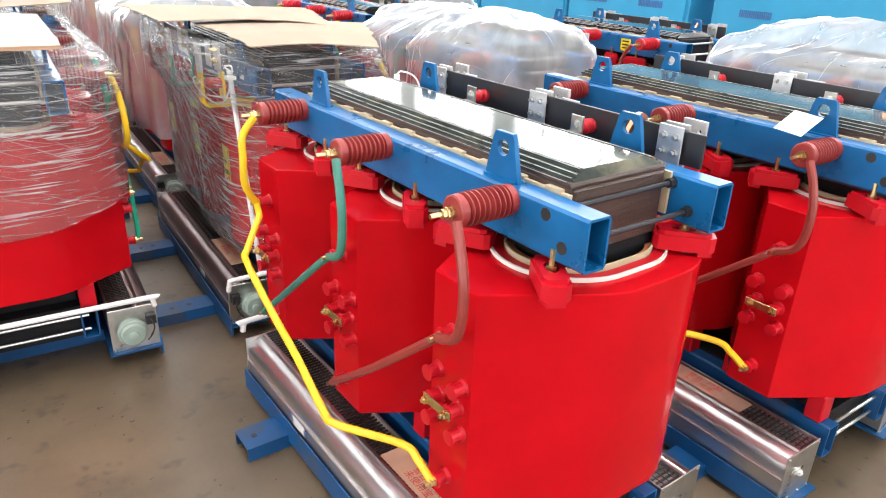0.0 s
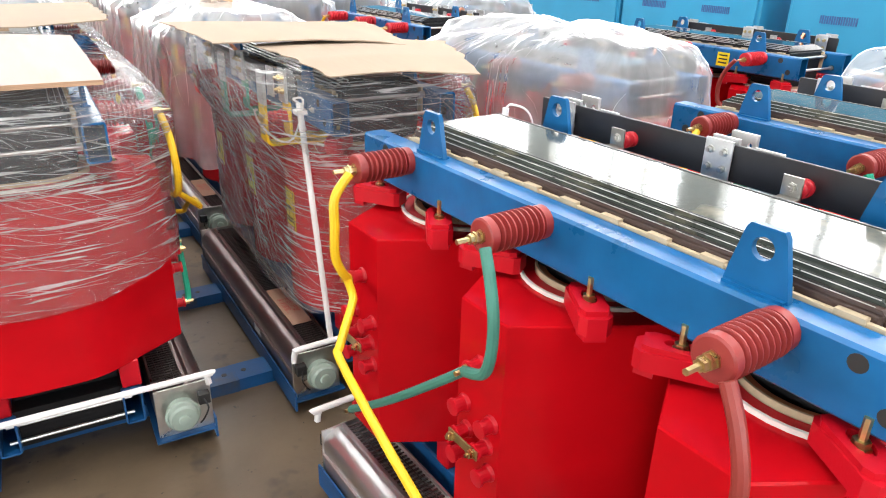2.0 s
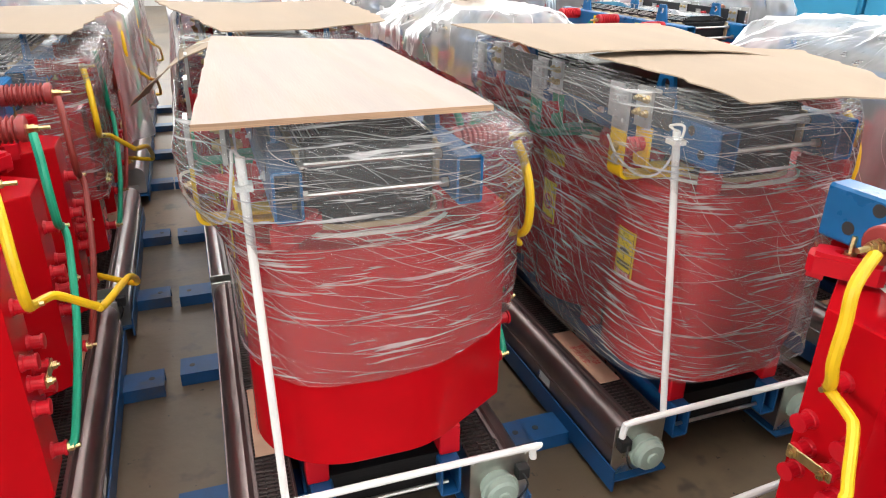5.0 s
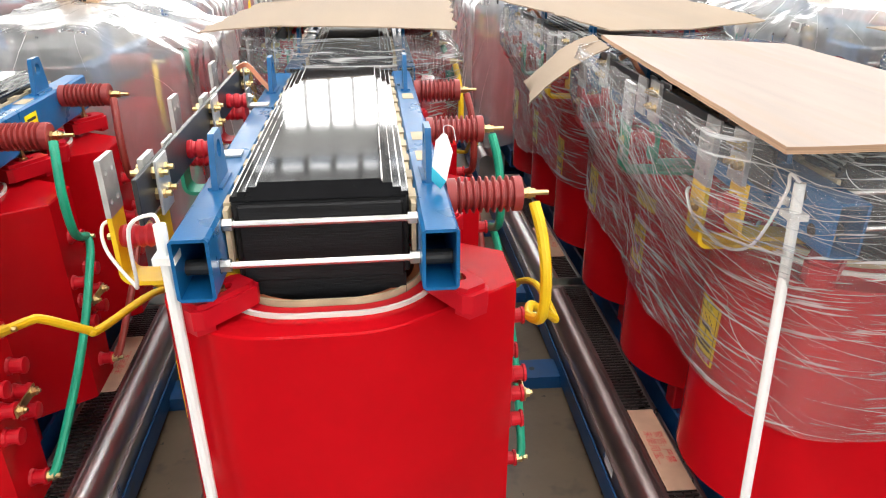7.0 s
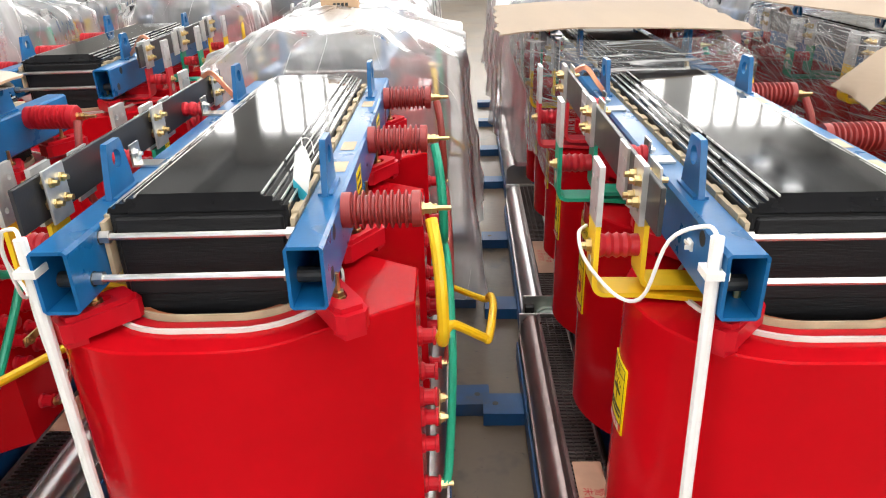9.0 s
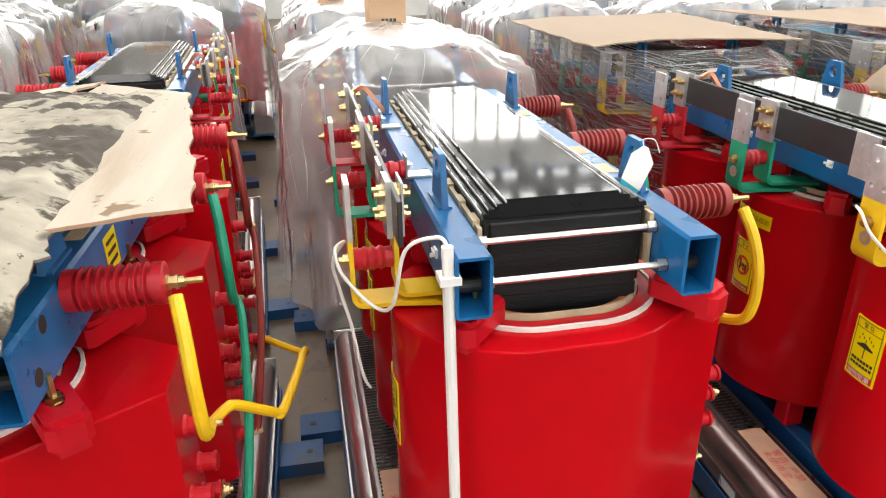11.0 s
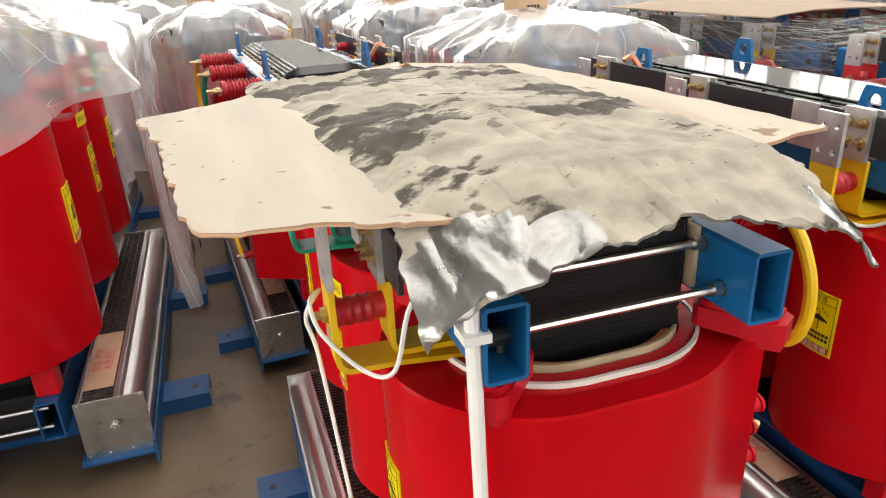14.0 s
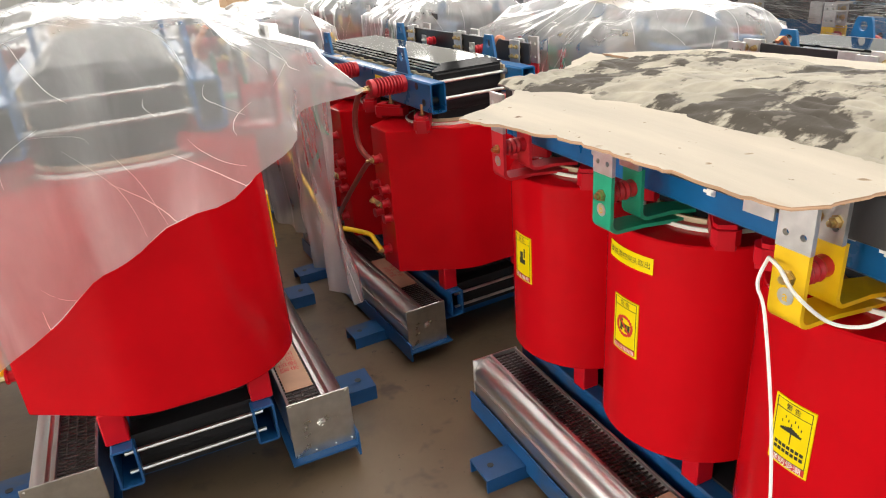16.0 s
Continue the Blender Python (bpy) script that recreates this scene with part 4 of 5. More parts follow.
# ---- the transformers in their rows ----
A = transformer(1.246, 1.819, 183.6, "red cast-resin transformer with blue beams and bare grey core", core="grey", detail=False, bulge=0.09, green=GREEN_DULL)
Y_ = transformer(2.36, 1.74, 182, "red cast-resin transformer with blue beams and a paper tag", core="grey", conduit=False, detail=False, bulge=0.08)
B = transformer(1.269, 3.628, 0, "red transformer wrapped in clear stretch film under cardboard", fan=FILM_ALU, pole=(-0.316, -0.638, 1.15))
C = transformer(0.149, 3.636, -1.1, "red transformer wrapped in clear stretch film under plywood", fan=FILM_ALU, sticker_z=0.76, pole=(-0.291, -0.668, 1.185))
D = transformer(-1.039, 3.593, 0.5, "red cast-resin transformer with a glossy black core", fan=FILM_ALU, labels=True, sticker_z=0.75, pole=(-0.249, -0.693, 1.18))
E_ = transformer(-2.145, 3.627, 1.8, "red cast-resin transformer with black core and white conduit", labels=True, hang=0.30)
F_ = transformer(-3.211, 3.452, 0.84, "red transformer under plywood and a dirty foil sheet", insul=INSUL_RED, labels=True, hang=0.58, sticker_z=0.714)
G_ = transformer(-4.597, 4.961, 180.5, "red transformer under a loose clear plastic sheet", conduit=False, size=1.17, card=-0.45)
H_ = transformer(-3.353, 5.32, 184.4, "red cast-resin transformer with red insulators", insul=INSUL_RED, conduit=False, labels=True)
Z_ = transformer(3.86, 3.69, 181, "red transformer with blue beams near the white rail", insul=INSUL_RED, conduit=False, labels=True)
N_ = transformer(2.77, 5.70, 181, "red transformer with red insulators in the back row", insul=INSUL_RED, conduit=False, labels=True)
BACK = "red transformer covered with plastic in the back row"
W_ = transformer(3.55, 1.85, 181, "red transformer under a bulging plastic sheet", conduit=False)
M_ = transformer(2.45, 3.50, 181, "red transformer under a crumpled plastic sheet", conduit=False)
for x, y, turn in ((-2.2, 5.22, 0), (-1.02, 5.12, 0), (0.16, 5.10, 0), (1.33, 5.35, 0)):
    transformer(x, y, turn, BACK, conduit=False)
FAR = ((-2.38, 7.0, 0), (-1.0, 6.9, 0), (0.15, 6.9, 0), (1.35, 7.2, 0), (-3.7, 7.4, 6), (-5.1, 8.2, 180), (-4.8, 6.55, 180), (2.3, 7.5, 181), (3.6, 6.2, 181), (-6.4, 6.6, 180), (-6.6, 8.4, 180), (-3.5, 9.1, 4), (-2.4, 8.7, 0), (-1.0, 8.6, 0), (0.2, 8.7, 0), (1.4, 9.0, 0), (3.2, 8.2, 181), (-4.4, 9.4, 4))
LITE[0] = True
for x, y, turn in FAR:
    transformer(x, y, turn, BACK, conduit=False, detail=False)
LITE[0] = False

# ---- covers ----
FOOT = [(-0.085, 0.49, 0.24), (0.04, 0.49, 0.24), (-0.085, -0.49, 0.24), (0.04, -0.49, 0.24), (HV + 0.03, 0.56, 0), (HV + 0.03, -0.56, 0), (0.275, -0.682, 0)]
WIDE = [(-0.41, 0.53, 0.005), (-0.41, -0.53, 0.005), (0.40, 0.53, 0.03), (0.40, -0.53, 0.03), (-0.2, 0.71, 0), (0.2, 0.71, 0), (-0.29, -0.725, 0), (0.278, -0.688, 0)]
HEAD = [(-0.40, 0.52, 0), (-0.40, -0.52, 0), (0.30, 0.5, 0), (0.30, -0.5, 0), (-0.2, 0.69, 0), (0.2, 0.69, 0), (-0.22, -0.69, 0), (0.15, -0.67, 0)]


def creases(ob, rows, count, seed, span, rise, wide):
    """Fine pulled folds of a film or sheet, along its own surface: milky strands paint their glints."""
    n, top = len(rows[0]), len(rows) - 1.001
    cb = bmesh.new()
    rnd = random.Random(seed)
    for _ in range(count):
        k0, f0 = rnd.random() * n, rnd.random() ** 0.55 * top
        ks, fs, w = rnd.uniform(*span), rnd.uniform(*rise), rnd.uniform(*wide)
        bend = rnd.uniform(-1.5, 1.5)
        pts = []
        for q in range(13):
            kk = (k0 + ks * q / 12 + bend * math.sin(math.pi * q / 12)) % n
            ff = min(top, max(0, f0 + fs * q / 12))
            i, j = int(ff), int(kk)
            u, v = kk - j, ff - i
            p = rows[i][j].lerp(rows[i][(j + 1) % n], u).lerp(rows[i + 1][j].lerp(rows[i + 1][(j + 1) % n], u), v)
            pts.append(p + Vector((p.x, p.y, 0.3)).normalized() * 0.002 + Vector((0, 0, 0.00001 * q)))
        if (pts[0] - pts[-1]).length > 0.02:
            tube(cb, pts, [w * math.sin(math.pi * (0.08 + 0.84 * q / 12)) for q in range(13)], 4)
    cm = bpy.data.meshes.new("crease")
    cb.to_mesh(cm)
    cb.free()
    cm.materials.append(CREASE_GLINT)
    crease = new("crease", cm)
    crease.parent = ob
    return tagged(crease, "fine milky strands painting the glints on pulled creases", kind="stuff")


def film(x, y, turn, low, label, seed):
    """Stretch film wound tight round a transformer, from the top down to low(angle)."""
    n = 150
    foot, wide, head = (ray_shape(s, n) for s in (FOOT, WIDE + FOOT, HEAD))
    levels = [0.0, 0.06, 0.13, 0.2, 0.28, 0.36, 0.45, 0.54, 0.63, 0.72, 0.80, 0.86, 0.92, 0.96, 1.0]
    bm = bmesh.new()
    rows = []
    for f in levels:
        ring = []
        for k in range(n):
            a = 2 * math.pi * (k + 0.5) / n
            lo = low(a)
            z = lo + (1.258 - lo) * f
            w = min(1, max(0, (z - 0.90) / 0.17))
            h = min(1, max(0, (z - 1.17) / 0.08))
            px = foot[k][0] * (1 - w) + wide[k][0] * w
            py = foot[k][1] * (1 - w) + wide[k][1] * w
            px, py = px * (1 - h) + head[k][0] * h, py * (1 - h) + head[k][1] * h
            q = noise.noise((px * 6 + seed, py * 6, z * 14 + a)) * 0.010 + noise.noise((px * 20, py * 20 + seed, z * 45)) * 0.005
            g = 1 + (0.012 + q) / max(0.2, math.hypot(px, py))
            ring.append(bm.verts.new((px * g, py * g, z + noise.noise((a * 6, seed, f * 3)) * 0.01)))
        rows.append(ring)
    for r, s in zip(rows, rows[1:]):
        for k in range(n):
            bm.faces.new((r[k], r[(k + 1) % n], s[(k + 1) % n], s[k]))
    rows_co = [[v.co.copy() for v in r] for r in rows]
    me = bpy.data.meshes.new("stretch_film")
    bm.to_mesh(me)
    bm.free()
    me.materials.append(WRAP)
    for p in me.polygons:
        p.use_smooth = True
    ob = new("stretch_film", me)
    ob.matrix_basis = pose(x, y, 0, 0, 0, turn)
    creases(ob, rows_co, 620, seed, (3, 18), (-4.5, 0.8), (0.00018, 0.0008))
    return tagged(ob, label, "stretch film")


def sheet(x, y, turn, low, label, seed, size=1.0, rise=0.0, wide=1.0, spread=1.0):
    """A loose plastic sheet thrown over a transformer, hanging in folds down to low(angle)."""
    n = 190
    top = ray_shape([(-0.22, 0.66, 0), (0.22, 0.66, 0), (-0.22, -0.66, 0), (0.22, -0.66, 0)], n)
    mid = ray_shape([(-0.42, 0.52, 0.02), (-0.42, -0.52, 0.02), (0.40, 0.52, 0.04), (0.40, -0.52, 0.04), (-0.24, 0.73, 0), (0.24, 0.73, 0), (-0.24, -0.73, 0), (0.24, -0.73, 0)], n)
    bm = bmesh.new()
    rows = []
    for f in (0.08, 0.17, 0.25, 0.35, 0.45, 0.55, 0.65, 0.74, 0.82, 0.91, 1.0, 1.06, 1.12, 1.21, 1.3, 1.4, 1.5, 1.6, 1.7, 1.9, 2.1, 2.3, 2.55, 2.8, 3.0):
        ring = []
        for k in range(n):
            a = 2 * math.pi * (k + 0.5) / n
            if f <= 1:
                px, py = top[k][0] * f, top[k][1] * f
                z = 1.272 + rise * (1 - f * f)
            elif f <= 1.3:
                h = (f - 1) / 0.3
                px, py = top[k][0] * (1 - h) + mid[k][0] * h, top[k][1] * (1 - h) + mid[k][1] * h
                z = 1.272 - 0.05 * h - 0.06 * h * h
            else:
                h = (f - 1.3) / 1.7
                lo = low(a)
                z = 1.162 + (lo - 1.162) * h
                fold = 0.055 * math.sin(a * 13 + 2.2 * math.sin(a * 3 + seed) + seed) + 0.03 * math.sin(a * 29 + seed * 2)
                g = 1 + spread * (0.10 * h + fold * h)
                px, py = mid[k][0] * g, mid[k][1] * g
            if f > 1:
                px, py = px * (1 + (wide - 1) * min(1, (f - 1) / 0.3)), py * (1 + (wide - 1) * 0.35 * min(1, (f - 1) / 0.3))
            w = noise.noise((px * 5 + seed, py * 5, z * 5)) * 0.018 + noise.noise((px * 14 + seed, py * 14, z * 9)) * 0.009
            px, py = px + w * math.cos(a), py + w * math.sin(a)
            z += noise.noise((px * 7 + seed, py * 7, seed)) * (0.014 if f <= 1.3 else 0.006) + abs(noise.noise((px * 3, py * 3 + seed, 2))) * (0.02 if f <= 1.2 else 0)
            r1 = 1 - min(1, 3 * abs(noise.noise((px * 3.1 + seed, py * 3.1, z * 2 + seed))))
            r2 = 1 - min(1, 3 * abs(noise.noise((px * 7.3, py * 7.3 + seed, z * 3))))
            if f <= 1.3:
                z += 0.024 * r1 ** 2 + 0.006 * r2 ** 2
            px, py = px + (0.018 * r1 ** 2 + 0.006 * r2 ** 2) * math.cos(a) * min(1, f), py + (0.018 * r1 ** 2 + 0.006 * r2 ** 2) * math.sin(a) * min(1, f)
            ring.append(bm.verts.new((px, py, z)))
        rows.append(ring)
    for r, s in zip(rows, rows[1:]):
        for k in range(n):
            bm.faces.new((r[k], r[(k + 1) % n], s[(k + 1) % n], s[k]))
    bm.faces.new(rows[0])
    rows_co = [[v.co.copy() for v in r] for r in rows]
    me = bpy.data.meshes.new("plastic_sheet")
    bm.to_mesh(me)
    bm.free()
    me.materials.append(SHEET)
    for p in me.polygons:
        p.use_smooth = True
    ob = new("plastic_sheet", me)
    ob.matrix_basis = pose(x, y, 0, 0, 0, turn) @ Matrix.Diagonal((size, size, size, 1))
    creases(ob, rows_co, 110, seed, (-5, 5), (1.0, 6.0), (0.0004, 0.0014))
    return tagged(ob, label, "plastic sheet")


def board(name, label, category, corners, z, thick, mat, height=None, nx=24, ny=24, ragged=0.004, seed=0.0, edge=None, patch=None):
    """A board or sheet between four corners (x, y), near left first and anticlockwise, of its own thickness."""
    c = [Vector(p) for p in corners]
    bm = bmesh.new()
    lay = []
    for s in (0, 1):
        grid = []
        for j in range(ny + 1):
            row = []
            for i in range(nx + 1):
                u, v = i / nx, j / ny
                p = (c[0] * (1 - u) + c[1] * u) * (1 - v) + (c[3] * (1 - u) + c[2] * u) * v
                if ragged and (i in (0, nx) or j in (0, ny)):
                    p = p + Vector((noise.noise((p.x * 9, p.y * 9, seed)), noise.noise((p.y * 9, p.x * 9, seed + 5)))) * ragged * 2 + Vector((noise.noise((p.x * 40, p.y * 40, seed)), noise.noise((p.y * 40, p.x * 40, seed + 5)))) * ragged
                h = height(u, v) if height else 0.0
                row.append(bm.verts.new((p.x, p.y, z + h + s * thick)))
            grid.append(row)
        lay.append(grid)
    lo, hi = lay
    for j in range(ny):
        for i in range(nx):
            f = bm.faces.new((hi[j][i], hi[j][i + 1], hi[j + 1][i + 1], hi[j + 1][i]))
            if patch and patch(i / nx, j / ny):
                f.material_index = 1
            bm.faces.new((lo[j][i], lo[j + 1][i], lo[j + 1][i + 1], lo[j][i + 1]))
    rim = [(j, 0) for j in range(ny)] + [(ny, i) for i in range(nx)] + [(j, nx) for j in range(ny, 0, -1)] + [(0, i) for i in range(nx, 0, -1)]
    for (a, b), (d, e) in zip(rim, rim[1:] + rim[:1]):
        f = bm.faces.new((lo[a][b], lo[d][e], hi[d][e], hi[a][b]))
        f.material_index = 1
    bmesh.ops.recalc_face_normals(bm, faces=bm.faces)
    me = bpy.data.meshes.new(name)
    bm.to_mesh(me)
    bm.free()
    me.materials.append(mat)
    me.materials.append(edge or mat)
    smooth(me, 35)
    return tagged(new(name, me), label, category)


def carton(x, y, z, turn, w=0.17, d=0.13, h=0.13, label="small brown cardboard carton on a plastic-covered transformer"):
    ob = new("carton")
    ob.matrix_basis = pose(x, y, z, 0, 0, turn)
    tagged(ob, label, "carton", "cartons on the covers")
    part("body", "carton_body", boxer(-0.085, 0.085, -0.065, 0.065, 0, 0.13, 0.002), CARTON, ob)
    for s in (-1, 1):
        part("flap", "carton_flap", boxer(-0.084, 0.084, 0.001, 0.064, 0.1303, 0.1325), CARTON, ob, pose(0, 0, 0, 0, 0, 0 if s > 0 else 180))
    part("tape", "carton_tape", boxer(-0.0855, 0.0855, -0.02, 0.02, 0.1327, 0.1335), CREAM, ob)
    part("print", "carton_print", lambda bm: [box(bm, -0.03 + k * 0.018, -0.017 + k * 0.018, -0.0656, -0.0652, 0.03, 0.045) for k in range(4)], INK, ob)
    return ob


film(1.269, 3.628, 0, lambda a: 0.36 + 0.03 * math.sin(3 * a), "clear stretch film wound round the whole transformer", 3.0)
film(0.149, 3.636, -1.1, lambda a: 0.69 + 0.06 * math.sin(a + 0.6) + 0.02 * math.sin(5 * a), "clear stretch film wound round the upper transformer", 8.0)
film(-1.02, 5.12, 0, lambda a: 0.66 + 0.05 * math.sin(2 * a), "clear stretch film round the transformer below cardboard", 13.0)
film(0.16, 5.10, 0, lambda a: 0.6 + 0.05 * math.sin(2 * a), "clear stretch film round the transformer below cardboard", 17.0)


def g_low(a):
    """The sheet's edge climbs across the near end and hangs low along the aisle."""
    d = math.degrees(a) % 360
    if 180 <= d < 245:
        return 0.58
    if 245 <= d < 316:
        return 0.58 + 0.50 * math.sin(math.pi / 2 * (d - 245) / 71)
    if 316 <= d < 324:
        return 1.08 - 0.76 * (d - 316) / 8
    return 0.32 if d > 312 or d < 60 else 0.5


sheet(-4.597, 4.961, 0, g_low, "large milky plastic sheet thrown over a transformer", 2.0, 1.17, 0.03, 1.15)
sheet(3.55, 1.85, 0, lambda a: 0.5 + 0.08 * math.sin(3 * a), "bulging clear plastic sheet over a transformer", 41.0, 1.0, 0.10)
sheet(2.45, 3.50, 0, lambda a: 0.55 + 0.1 * math.sin(2 * a), "crumpled milky plastic sheet over a transformer", 5.0, 1.0, 0.05)
sheet(-2.2, 5.22, 0, lambda a: 0.24 + 0.06 * math.sin(2 * a + 1), "long milky plastic sheet hanging in folds beside the aisle", 11.0, 1.0, 0.03, 1.16, 1.2)
for k, (x, y, turn) in enumerate(((1.33, 5.35, 0), *FAR)):
    sheet(x, y, turn, lambda a, k=k: 0.42 + 0.12 * math.sin(2 * a + k), "milky plastic sheet hanging in folds over a transformer", 11.0 + 3 * k, 1.0, 0.02 + 0.02 * (k % 3))
for x, y, turn in ((-2.24, 5.26, 6), (1.31, 5.36, -5), (-2.45, 6.95, 8), (-4.75, 6.28, -6), (-3.75, 7.5, 14), (0.10, 6.8, 4)):
    carton(x, y, 1.295, turn)

ply = board("plywood_sheet", "weathered plywood board lying on a wrapped transformer", "plywood", ((-0.242, 2.902), (0.383, 2.893), (0.395, 4.00), (-0.138, 4.275)), 1.264, 0.013, PLY, None, 12, 20, 0.002, 1.0, PLY_EDGE)
board("cardboard_sheet", "bent brown cardboard sheet on a wrapped transformer", "cardboard", ((0.80, 3.40), (1.55, 3.22), (1.78, 4.22), (0.76, 4.15)), 1.292, 0.004, CARD, lambda u, v: 0.012 * math.sin(3 * u + 2 * v) - 0.05 * max(0, u - 0.8) - 0.03 * (1 - v) * max(0, u - 0.5), 20, 20, 0.012, 2.0)
board("cardboard_sheet", "bent brown cardboard sheet on a wrapped transformer", "cardboard", ((0.98, 2.78), (1.46, 2.70), (1.74, 3.40), (0.95, 3.45)), 1.278, 0.004, CARD, lambda u, v: -0.05 * max(0, 0.35 - v) + 0.010 * math.sin(4 * u), 20, 20, 0.012, 3.0)
board("cardboard_sheet", "large flat cardboard sheet on a film-wrapped transformer", "cardboard", ((-1.55, 4.42), (-0.62, 4.50), (-0.52, 5.75), (-1.52, 5.70)), 1.276, 0.005, CARD, lambda u, v: 0.02 * math.sin(2.5 * u + 1) * (1 - v) - 0.05 * max(0, 0.25 - u), 20, 20, 0.01, 4.0)
board("cardboard_sheet", "folded cardboard sheet on a film-wrapped transformer", "cardboard", ((-0.10, 4.30), (0.60, 4.52), (0.62, 5.6), (-0.36, 5.75)), 1.276, 0.005, CARD, lambda u, v: 0.03 * abs(u - 0.5) - 0.03 * max(0, 0.2 - v), 20, 20, 0.01, 5.0)
board("cardboard_sheet", "small cardboard flap hanging beside plywood", "cardboard", ((-0.42, 4.05), (-0.16, 4.10), (-0.12, 4.42), (-0.36, 4.45)), 1.20, 0.004, CARD, lambda u, v: 0.055 * u - 0.12 * (1 - u) ** 2, 14, 10, 0.008, 6.0)

# foil sheet and boards on the near transformer at the aisle
board("plywood_sheet", "pale splintered plywood board with ragged edges", "plywood", ((-3.755, 2.855), (-3.38, 2.73), (-3.18, 4.10), (-3.875, 3.60)), 1.262, 0.006, PALE_PLY, lambda u, v: 0.012 * math.sin(3 * v) + 0.008 * u, 30, 40, 0.012, 7.0, PLY_EDGE)
board("plywood_sheet", "pale thin plywood board beside a foil sheet", "plywood", ((-3.19, 2.80), (-2.748, 2.925), (-2.90, 3.84), (-3.17, 4.05)), 1.266, 0.006, PALE_PLY, lambda u, v: 0.008 * math.sin(2 * v), 20, 40, 0.006, 8.0, PLY_EDGE)


def tarp_height(u, v):
    w = 0.010 * noise.noise((u * 3, v * 4, 1.5)) + 0.003 * noise.noise((u * 9, v * 11, 4.5)) + 0.0025 * noise.noise((u * 24, v * 30, 2.5)) + 0.05 * abs(noise.noise((u * 5, v * 34, 7.0))) * max(0, 0.3 - v)
    w += 0.006 * (1 - min(1, 3.2 * abs(noise.noise((u * 4 + v * 2, v * 5 - u, 8.5))))) ** 3 - 0.006 * (1 - min(1, 4 * abs(noise.noise((u * 11, v * 8, 3.1))))) ** 2
    droop = -0.125 * max(0, 0.125 - v) / 0.125 * (0.35 + 0.65 * (abs(u - 0.45) * 2) ** 2) * (1.0 if u < 0.5 else 0.6)
    return 0.025 * math.sin(math.pi * u) * math.sin(math.pi * min(1, v + 0.1)) + w + droop - 0.02 * max(0, 0.12 - u) / 0.12 - 0.03 * max(0, u - 0.9) / 0.1


board("foil_sheet", "dirty grey foil-backed sheet with dark stains over boards", "foil sheet", ((-3.52, 2.650), (-2.93, 2.64), (-2.92, 3.82), (-3.64, 3.86)), 1.288, 0.004, TARP, tarp_height, 90, 110, 0.016, 9.0, FOIL, lambda u, v: v < 0.075 - 0.03 * u + 0.02 * math.sin(17 * u) and (u < 0.34 or u > 0.88))

# ---- the far side of the hall ----


def cabinet(y, w, mat, louvres=True):
    ob = new("switch_cabinet")
    ob.matrix_basis = pose(6.5, y, 0)
    tagged(ob, "tall blue steel enclosure with louvred panels", "cabinet", "row of blue enclosures")
    part("body", "cab_body%.2f" % w, boxer(0, 0.8, 0.02, w - 0.02, 0.1, 2.3, 0.01), mat, ob)
    part("plinth", "cab_plinth%.2f" % w, boxer(0.03, 0.77, 0.04, w - 0.04, 0, 0.1), INK, ob)
    d = part("door", "cab_door%.2f" % w, boxer(-0.025, 0, 0.06, w - 0.06, 0.14, 2.25, 0.006), mat, ob)
    if louvres:
        for z in (0.62, 1.15, 1.75):
            for c in (0.28, 0.72):
                for k in range(16):
                    part("louvre", "louvre", boxer(-0.031, -0.025, -0.006, 0.006, -0.035, 0.035), INK_BLUE, d, pose(0, w * c + (k - 7.5) * 0.022, z))
    return ob


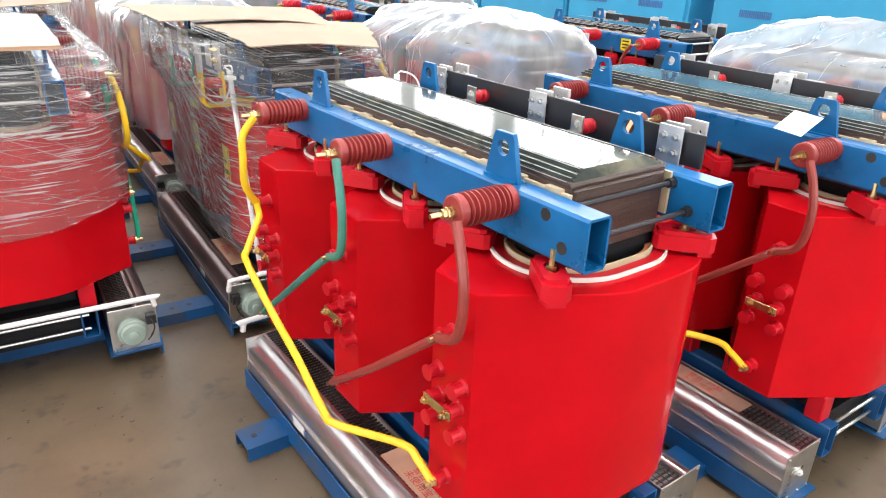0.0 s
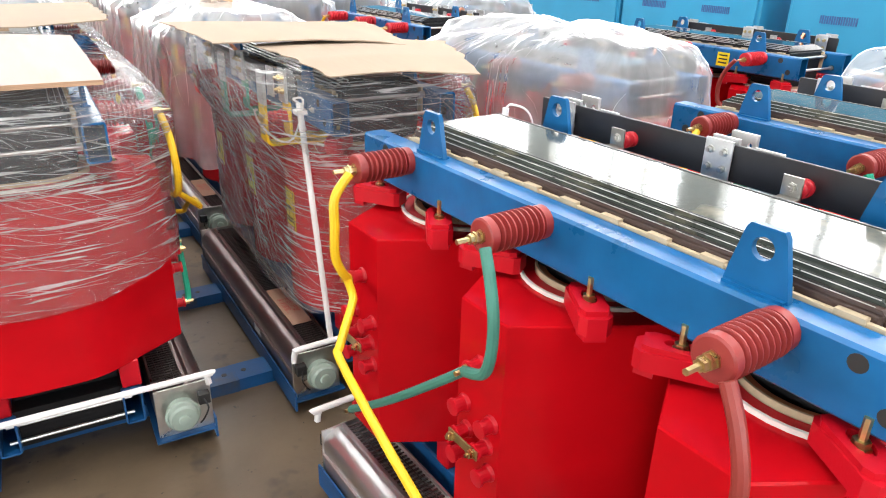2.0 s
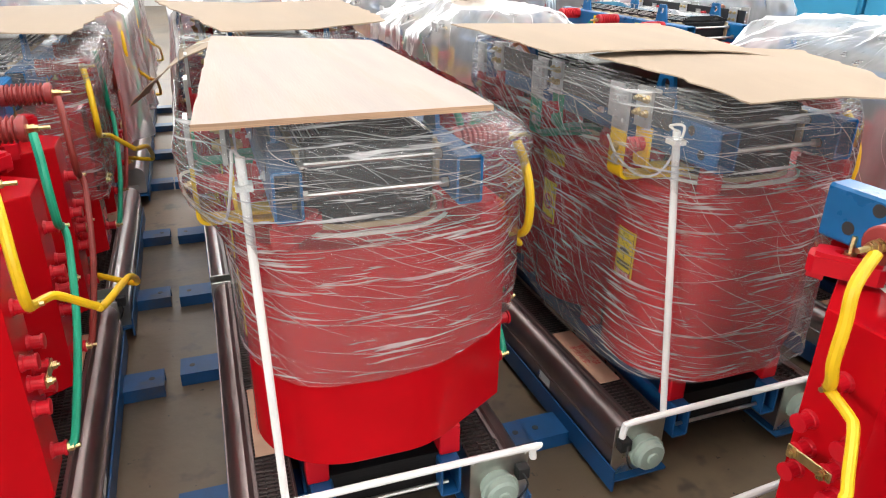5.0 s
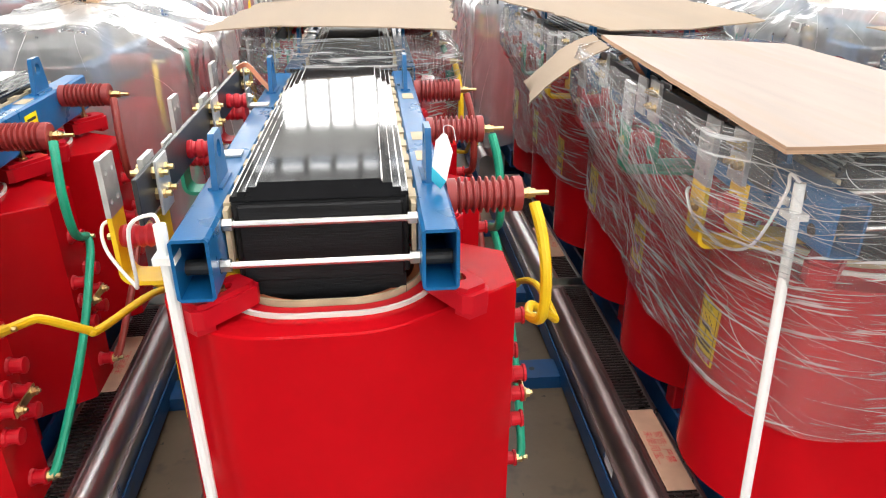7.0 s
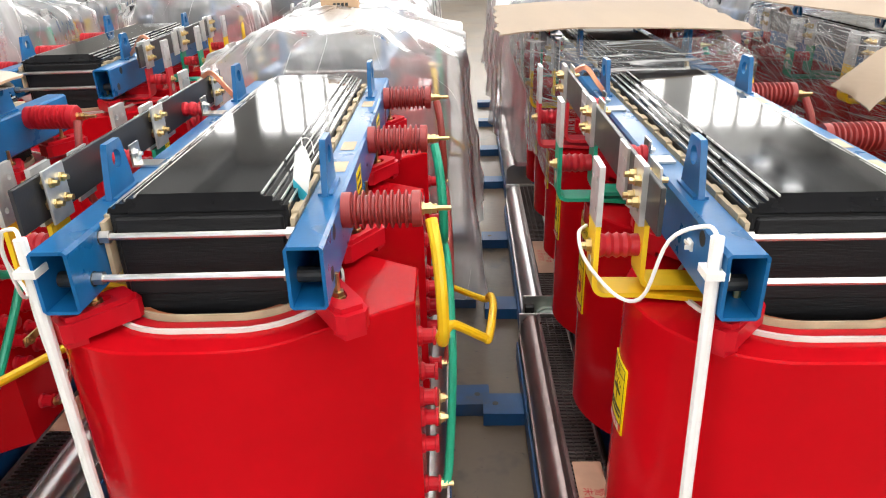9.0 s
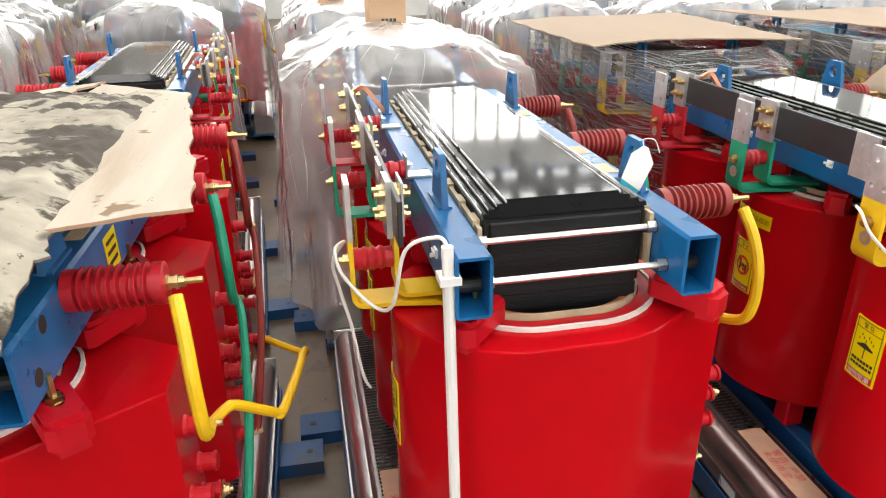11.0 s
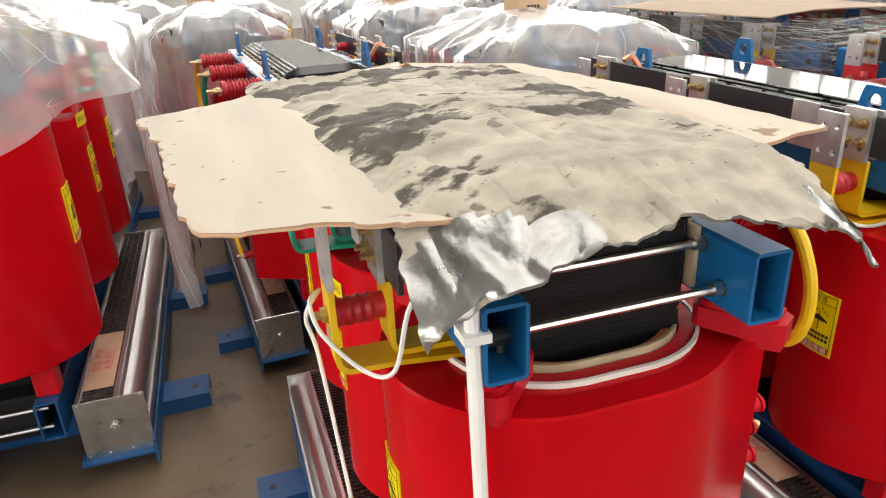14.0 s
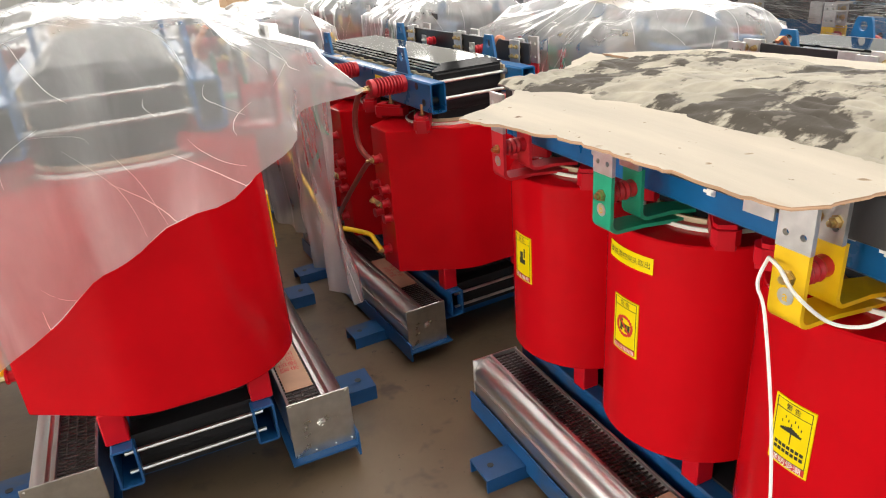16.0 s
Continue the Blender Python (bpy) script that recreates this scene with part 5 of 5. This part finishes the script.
for y, w in ((0.1, 1.5), (1.6, 1.5), (3.1, 1.9), (5.25, 1.9), (7.15, 1.9), (9.05, 1.9), (10.95, 1.9), (12.85, 1.9)):
    cabinet(y, w, WALL_BLUE)

rail = new("guard_rail")
tagged(rail, "long white painted steel rail on posts", "rail")
part("bar", "rail_bar", boxer(5.0, 5.06, 1.5, 12.0, 0.88, 0.96, 0.004), WHITE, rail)
for k in range(8):
    part("post", "rail_post", boxer(5.01, 5.05, -0.025, 0.025, 0, 0.88), WHITE, rail, pose(0, 1.7 + k * 1.45, 0))

# ---- small things ----
board("paper_tag", "white paper tag hanging on a lifting lug", "tag", ((2.02, 1.27), (2.075, 1.25), (2.10, 1.35), (2.045, 1.37)), 1.165, 0.001, INK_WHITE, lambda u, v: 0.01 + 0.05 * u, 4, 4, 0.0, 10.0)
TAG = surface("cyan_tag", (0.05, 0.55, 0.72), 0.4, vary=0.05)


def card_tag(x, y, z, lean, turn, label):
    """A stiff card hanging from a lug by its wire, white above and cyan below."""
    tag = new("paper_tag")
    tag.matrix_basis = pose(x, y, z, 0, lean, turn)
    tagged(tag, label, "tag", "card tags on the beams")
    part("card", "tag_card", lambda bm: prism(bm, [(-0.022, 0.012), (0.020, 0.0), (0.026, 0.062), (0.006, 0.088), (-0.004, 0.088), (-0.02, 0.066)], -0.0006, 0.0006, None, Matrix(((1, 0, 0, 0), (0, 0, 1, 0), (0, 1, 0, 0), (0, 0, 0, 1)))), INK_WHITE, tag)
    part("stripe", "tag_stripe", lambda bm: prism(bm, [(-0.022, 0.0118), (-0.018, -0.016), (0.008, -0.022), (0.020, -0.0002)], -0.0006, 0.0006, None, Matrix(((1, 0, 0, 0), (0, 0, 1, 0), (0, 1, 0, 0), (0, 0, 0, 1)))), TAG, tag)
    part("tie", "tag_tie", lambda bm: tube(bm, spline([(0.0, 0, 0.084), (-0.008, 0.004, 0.098), (0.012, 0.006, 0.104), (0.03, 0.0, 0.085)], 4), 0.0009, 5), WHITE, tag)
    return tag


card_tag(-1.965, 3.13, 1.182, 14, -38, "white and cyan card tag leaning on a blue beam")
card_tag(-0.815, 3.07, 1.186, 10, -52, "white and cyan card tag leaning on a blue beam")
